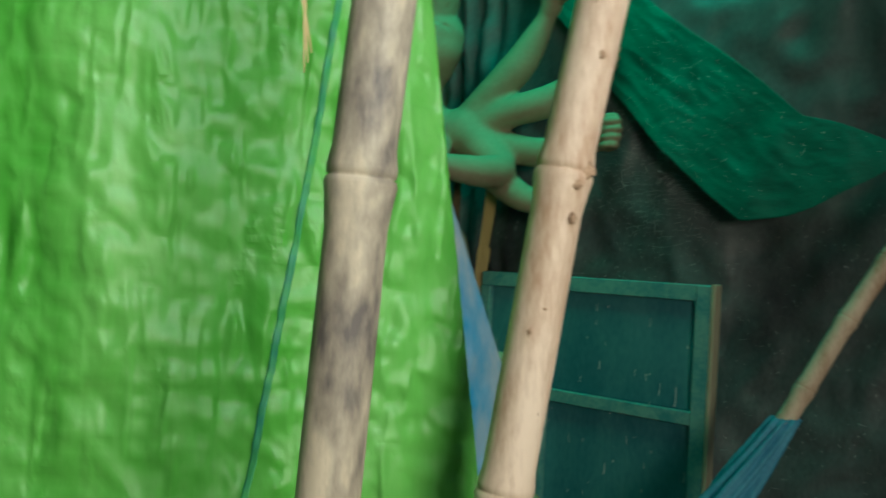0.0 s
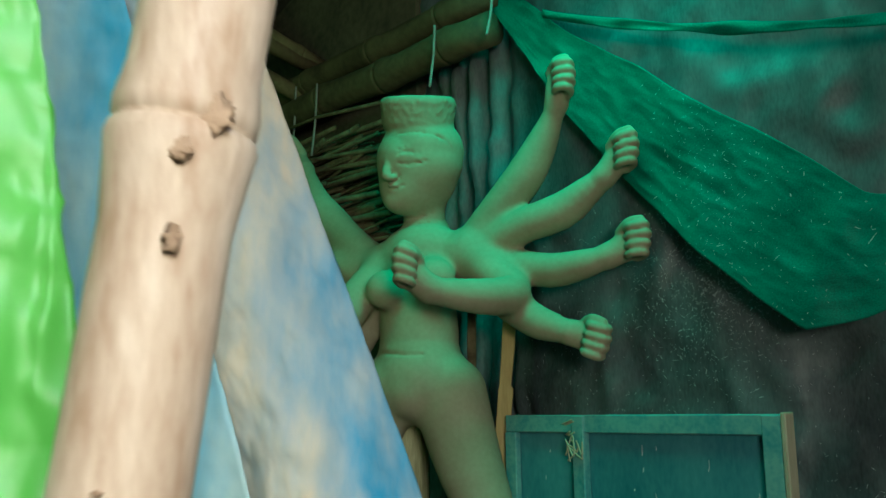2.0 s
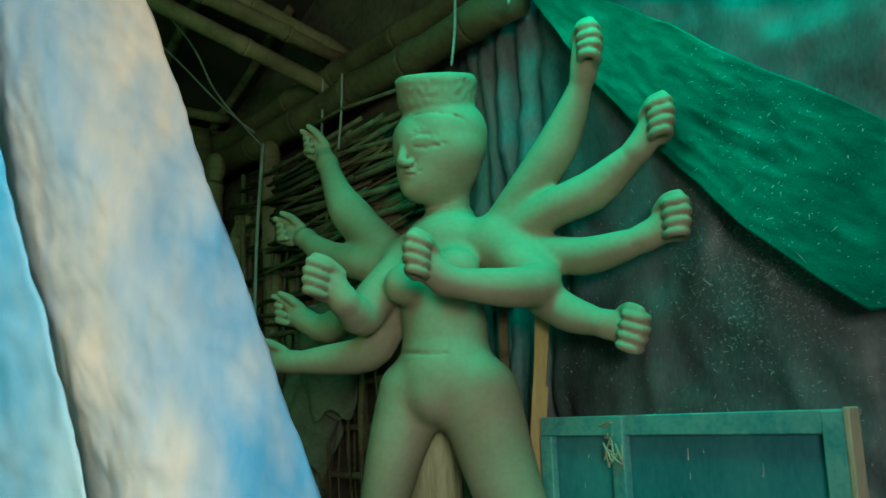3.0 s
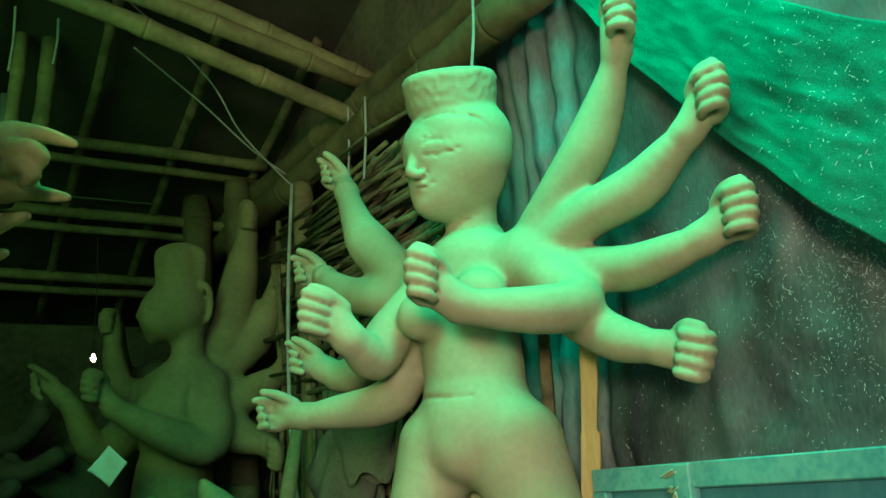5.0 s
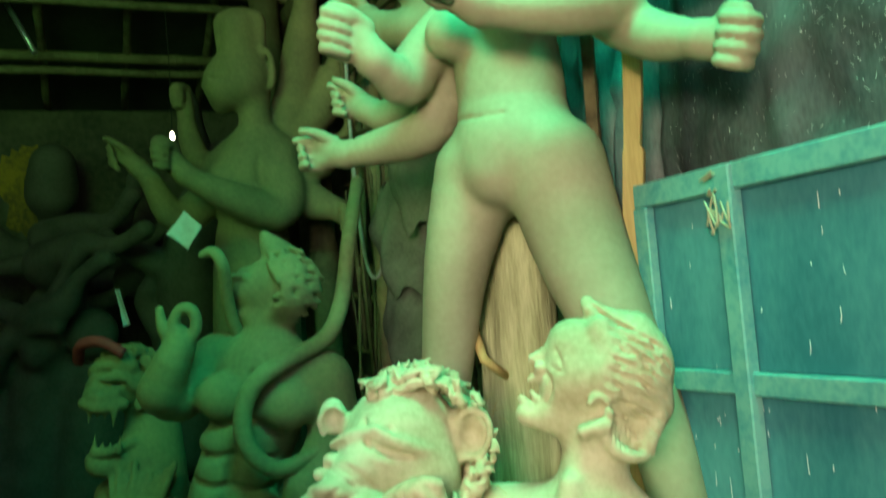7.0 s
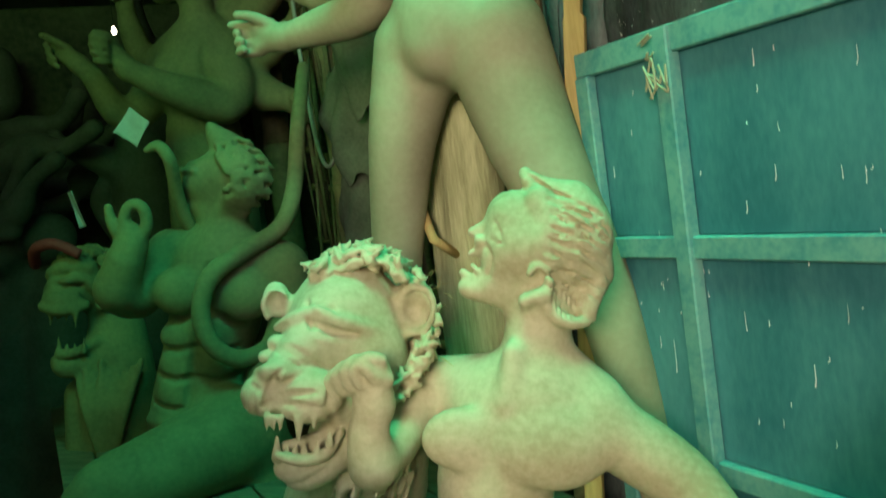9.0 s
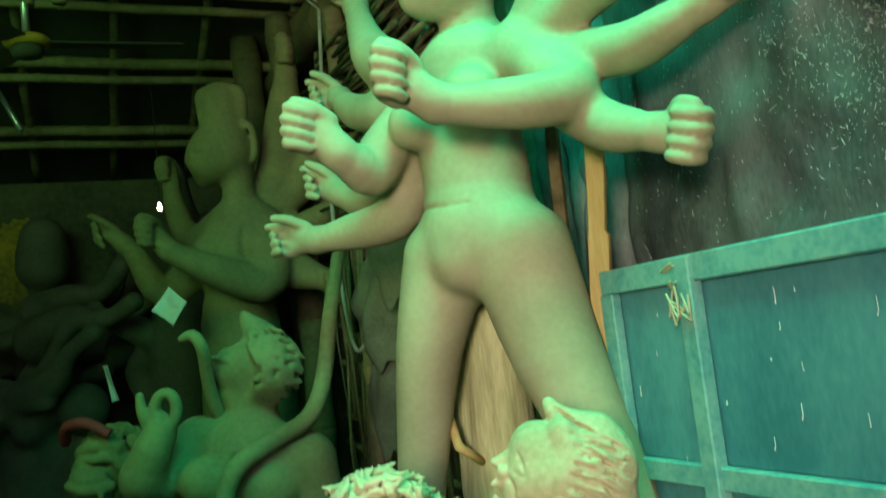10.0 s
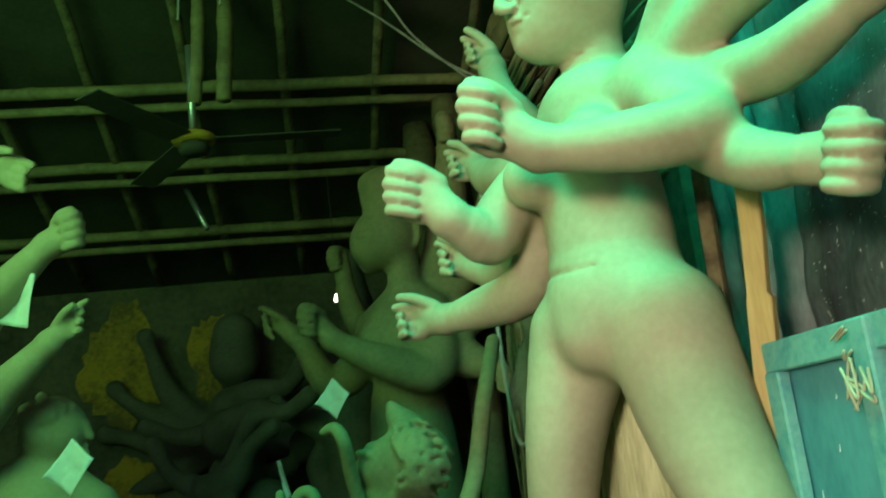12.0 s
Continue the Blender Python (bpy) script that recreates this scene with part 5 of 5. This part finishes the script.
for i in range(90):
    x = -0.04 + rng.uniform(-0.19, -0.13) * 1.0
    y, z = 2.80 + rng.uniform(-0.03, 0.06), rng.uniform(0.80, 1.03)
    if i % 3 == 0:
        x, z = -0.04 + rng.uniform(-0.34, -0.18), rng.uniform(1.02, 1.06)
    d = Vector((rng.uniform(-0.2, 1.0), rng.uniform(-0.6, 0.2), rng.uniform(-0.9, 0.8))).normalized() * rng.uniform(0.02, 0.05)
    tube(wisps, [(x, y, z, 0.0010), (x + 0.5 * d.x, y + 0.5 * d.y, z + 0.5 * d.z + 0.004, 0.0012), (x + d.x, y + d.y, z + d.z, 0.0005)], 4)
tagged(part("straw_wisps", wisps, ROPE), "loose straw ends sticking out of the lion's clay mane", "straw", kind="stuff")

# posts, sticks and sacking along the side wall
tagged(bamboo("wall_post", ab(3.78, 2.44, 0.0), ab(3.80, 2.46, 2.66), 0.042, BAMBOO_OLD, 0.45), "upright bamboo post against the side wall", "bamboo pole", "wall posts")
tagged(bamboo("wall_post", ab(4.5, 2.40, 0.0), ab(4.5, 2.42, 2.9), 0.06, BAMBOO_DIM, 0.45), "upright dark bamboo post against the side wall", "bamboo pole", "wall posts")
tagged(bamboo("wall_post", ab(4.95, 2.35, 0.0), ab(4.95, 2.35, 2.95), 0.07, BAMBOO_DIM, 0.5), "upright dark bamboo post against the side wall", "bamboo pole", "wall posts")
rng = random.Random(31)
sticks = bmesh.new()
for i in range(170):
    a0 = rng.uniform(2.55, 3.1)
    z0 = rng.uniform(1.80, 2.55)
    a1, z1 = a0 + rng.uniform(0.5, 1.2), z0 + rng.uniform(-0.10, 0.07)
    b0, b1 = rng.uniform(2.40, 2.6), rng.uniform(2.40, 2.6)
    p, q = ab(a0, b0, z0), ab(a1, b1, z1)
    m = (p + q) / 2 + Vector((rng.uniform(-0.02, 0.02), 0, rng.uniform(-0.03, 0.03)))
    r = rng.uniform(0.004, 0.013)
    tube(sticks, [(*p, r), (*m, r), (*q, r * 0.8)], 6)
tagged(part("stick_bundle", sticks, STICKS, smooth=True), "untidy bundle of dry sticks stored under the roof", "sticks", kind="stuff")
hang = bmesh.new()
for i in range(85):
    a = rng.uniform(3.0, 4.3)
    z0 = rng.uniform(1.3, 2.6)
    z1 = max(0.45, z0 - rng.uniform(0.4, 1.3))
    b = rng.uniform(2.45, 2.6)
    r = rng.uniform(0.003, 0.016)
    d = rng.uniform(-0.06, 0.06)
    tube(hang, [(*ab(a, b, z0), r), (*ab(a + d, b - 0.02, (z0 + z1) / 2), r), (*ab(a + d * 1.3, b, z1), r)], 6)
tagged(part("hanging_canes", hang, STICKS, smooth=True), "thin canes and strips hanging along the side wall", "canes", kind="stuff")
for i in range(9):
    z = 0.5 + i * 0.18
    tagged(bamboo("split_lath", ab(3.0, 2.56, z + rng.uniform(-0.03, 0.03)), ab(4.6, 2.58, z + rng.uniform(-0.05, 0.05)), 0.014, BAMBOO_OLD, 0.3, n=8), "split bamboo lath across the side wall", "lath", "wall laths")


def sack(a, b, z0, z1, w):
    def fn(u, v):
        t = 2 * math.pi * u
        z = z1 + (z0 - z1) * v
        r = w * (0.55 + 0.45 * math.sin(math.pi * min(1, v * 0.9 + 0.12))) * (1 + 0.12 * math.sin(5 * t + 9 * v) + 0.25 * noise.noise(Vector((math.cos(t) * 2, math.sin(t) * 2, z * 8))))
        p = ab(a, b, z)
        return (p.x + r * math.cos(t), p.y + 0.6 * r * math.sin(t), z + 0.02 * math.sin(3 * t))
    return tagged(sheet("sacking", fn, 48, 40, CLOTH), "crumpled dull sacking hung on the side wall", "sacking", "hung sacking")


sack(3.38, 2.42, 1.25, 1.62, 0.12)
sack(3.2, 2.42, 1.45, 1.85, 0.12)
sack(3.45, 2.42, 0.95, 1.28, 0.09)

# ---- wires, ropes, fan and papers ----
for k, pts in enumerate((((3.70, 1.72, 3.30), (3.75, 2.05, 3.05), (3.80, 2.20, 2.86), (3.85, 2.38, 2.72), (3.86, 2.46, 2.66)), ((3.90, 1.80, 3.20), (4.0, 2.1, 3.05), (3.95, 2.3, 2.85), (3.90, 2.46, 2.72)))):
    tagged(wire("electric_wire", [ab(*p) for p in pts], 0.004, CABLE), "thin pale sagging wire under the roof", "wire", "wires")
tagged(wire("white_cable", [ab(3.70, 2.38, 2.62), ab(3.72, 2.36, 2.2), ab(3.74, 2.36, 1.75), ab(3.70, 2.36, 1.45), ab(3.62, 2.36, 1.32), ab(3.55, 2.38, 1.36), ab(3.52, 2.40, 1.55)], 0.008, CABLE), "pale looped cable hanging on a bamboo post", "cable")
for a, b, z, l in ((2.36, 2.40, 2.75, 0.22), (2.10, 2.42, 2.78, 0.14), (3.1, 2.42, 2.75, 0.3), (3.3, 2.45, 2.8, 0.35), (3.75, 1.35, 3.2, 0.25), (3.78, 1.5, 3.2, 0.18)):
    tagged(wire("hanging_string", [ab(a, b, z), ab(a + 0.01, b, z - l * 0.5), ab(a + 0.02, b - 0.01, z - l)], 0.005, CABLE), "frayed string hanging from the roof", "string", "strings")


def ceiling_fan():
    p = ab(4.0, 1.35, 2.56)
    f = empty("ceiling_fan", p.x, p.y, p.z, 25)
    for name, r0, r1, z0, z1, m in (("motor", 0.075, 0.085, 0.0, 0.03, YELLOW), ("lower_cap", 0.05, 0.06, -0.04, -0.001, THATCH), ("downrod", 0.014, 0.014, 0.031, 0.40, METAL)):
        bm = bmesh.new()
        tube(bm, [(0, 0, z0, r0), (0, 0, (z0 + z1) / 2, r1), (0, 0, z1, r0)], 20)
        part(name, bm, m, f, smooth=True)
    for k in range(3):
        bm = bmesh.new()
        box(bm, 0.08, 0.55, -0.05, 0.05, 0.004, 0.010, 0.002, Matrix.Rotation(2.094 * k + 0.4, 4, "Z") @ Matrix.Rotation(0.12, 4, "X"))
        part("blade", bm, THATCH, f)
    return tagged(f, "ceiling fan with yellow-rimmed motor and dark blades", "ceiling fan")


ceiling_fan()
tagged(bamboo("hanging_bamboo", ab(4.0, 1.36, 2.72), ab(4.0, 1.40, 3.22), 0.026, BAMBOO_OLD, 0.2, n=12), "short upright bamboo hung below the roof", "bamboo pole", "hanging bamboos")
tagged(bamboo("hanging_bamboo", ab(4.0, 1.47, 2.73), ab(4.0, 1.50, 3.22), 0.030, BAMBOO_OLD, 0.2, n=12), "short upright bamboo hung below the roof", "bamboo pole", "hanging bamboos")
p0 = ab(5.1, 1.25, 2.62)
tube_lamp = bmesh.new()
tube(tube_lamp, [(p0.x - 0.10, p0.y, p0.z + 0.16, 0.014), (p0.x + 0.06, p0.y, p0.z - 0.10, 0.014)], 10)
tagged(part("hanging_rod", tube_lamp, METAL, smooth=True), "short slanting metal rod hung on wire", "rod")


def paper(at, w, h, turn, curl, label):
    def fn(u, v):
        x, z = (u - 0.5) * w, (v - 0.5) * h
        return (x, 0.02 * math.sin(3 * u + 2 * v) * curl + 0.01 * crumple(u, 0, v, 3), z)
    ob = sheet("paper_tag", fn, 12, 12, PAPER, 0.001)
    ob.matrix_world = pose(*at, *turn)
    return tagged(ob, label, "paper tag", "paper tags")


paper((-1.94, 4.09, 1.572), 0.105, 0.115, (5, 40, 25), 1, "white paper slip tied to a statue's arm")
paper((-2.02, 2.94, 1.90), 0.09, 0.16, (5, 15, 40), 1, "white paper slip hanging from a clay arm")
paper((-1.95, 3.05, 1.40), 0.10, 0.13, (5, 40, 40), 1, "white paper slip beside a clay bust")
paper((-2.45, 4.25, 1.30), 0.03, 0.16, (5, -10, 30), 1, "narrow white paper slip among the statues")


def patch(name, a, b, z, w, h, seed):
    """A blotch of old paint on the back wall."""
    bm = bmesh.new()
    rng = random.Random(seed)
    ring = []
    c = bm.verts.new(ab(a, b, z))
    for i in range(40):
        t = 2 * math.pi * i / 40
        r = 0.7 + 0.4 * noise.noise(Vector((1.5 * math.cos(t) + seed, 1.5 * math.sin(t), seed))) + 0.16 * noise.noise(Vector((5 * math.cos(t), 5 * math.sin(t), seed))) + 0.03 * rng.random()
        ring.append(bm.verts.new(ab(a, b + w * r * math.cos(t), z + h * r * math.sin(t))))
    for i in range(40):
        bm.faces.new((c, ring[i], ring[(i + 1) % 40]))
    ob = part(name, bm, YELLOW)
    so = ob.modifiers.new("thickness", "SOLIDIFY")
    so.thickness = 0.004
    return tagged(ob, "blotch of old yellow paint on the back wall", "paint", "paint blotches", "structure")


patch("trim_1", 6.005, 0.70, 2.0, 0.30, 0.42, 1)
patch("trim_2", 6.005, 1.22, 2.02, 0.24, 0.36, 2)
patch("trim_3", 6.005, 0.75, 1.35, 0.22, 0.25, 3)
# A bright dot at the back, built as a glowing bulb; its cord is added.
bulb = bpy.data.materials.new("lit_bulb")
bulb.use_nodes = True
bulb.node_tree.nodes["Principled BSDF"].inputs["Emission Color"].default_value = (1.0, 0.9, 0.7, 1)
bulb.node_tree.nodes["Principled BSDF"].inputs["Emission Strength"].default_value = 6.0
BULB_AT = (-2.55, 4.75, 2.12)
bm = bmesh.new()
tube(bm, [(BULB_AT[0], BULB_AT[1], BULB_AT[2] + 0.026, 0.006), (BULB_AT[0], BULB_AT[1], BULB_AT[2] + 0.010, 0.010), (*BULB_AT, 0.014), (BULB_AT[0], BULB_AT[1], BULB_AT[2] - 0.013, 0.007)], 10)
tagged(part("light_bulb", bm, bulb, smooth=True), "small lit bulb hanging at the back", "light bulb")
tagged(wire("lamp_cord", [(BULB_AT[0], BULB_AT[1], BULB_AT[2] + 0.03), (BULB_AT[0] + 0.01, BULB_AT[1], BULB_AT[2] + 0.4), (BULB_AT[0], BULB_AT[1], 2.95)], 0.002, THATCH), "thin cord of a hanging bulb", "cord")
# red ribbon on the second lion
tagged(wire("red_ribbon", [(-2.30, 3.86, 1.10), (-2.22, 3.80, 1.16), (-2.12, 3.80, 1.17), (-2.05, 3.84, 1.12)], 0.022, RED), "red painted band round the clay lion's head", "ribbon")


# Upper edge placed to fit the camera's view; nothing stands under it.
def low_sheet(u, v):
    x = -0.75 + 0.75 * u
    y = 1.90 + 0.16 * u - 0.10 * v
    z = 1.03 - 0.26 * u + 0.10 * u * u - 0.9 * v + 0.02 * crumple(x, 0, v, 5)
    return (x, y, z)


tagged(sheet("low_tarp", low_sheet, 40, 40, TARP_SKY), "light blue plastic sheet with a slanting upper edge", "tarpaulin")

# ---- straw and dust on the plastic, paint runs on the panel ----
rng = random.Random(77)
bits = bmesh.new()
for i in range(3600):
    if i < 1700:
        a, z = rng.gauss(1.50, 0.12), rng.gauss(1.80, 0.13)
    else:
        a, z = rng.uniform(0.5, 2.2), rng.uniform(0.7, 2.0)
    if z > net_low(a) - 0.02:
        if i % 2:
            continue
        p = Vector(net_sheet((2.25 - a) / 2.6, rng.random())) - Vector((0.66, 0.75, 0)) * 0.005
    else:
        p = Vector(black_sheet((2.95 - a) / 3.6, z / 4.0)) - Vector((0.66, 0.75, 0)) * 0.006
    d = Vector((-0.75, 0.66, 0)) * rng.gauss(0, 1) + Vector((0, 0, 1)) * rng.gauss(0, 1)
    d = d.normalized() * 0.0012 * math.exp(rng.gauss(0.3, 0.7))
    tube(bits, [(*(p - d), 0.0004), (*p, 0.0006), (*(p + d), 0.0003)], 3)
tagged(part("straw_dust", bits, PAPER), "pale straw bits and dust stuck to the black sheet", "straw", kind="stuff")
panel = bpy.data.objects["teal_door_panel"]
for i in range(60):
    x, z, h = rng.uniform(0.06, 0.83), rng.uniform(0.66, 1.33), 0.008 * math.exp(rng.gauss(0.6, 0.7))
    bm = bmesh.new()
    w = rng.uniform(0.0004, 0.0011)
    tube(bm, [(x, -0.0015, z + h, w * 0.6), (x + 0.001, -0.0020, z + h * 0.3, w), (x + rng.uniform(-0.003, 0.003), -0.0020, z, w * 1.4)], 5)
    part("paint_run", bm, PAPER, panel, "white run of paint")
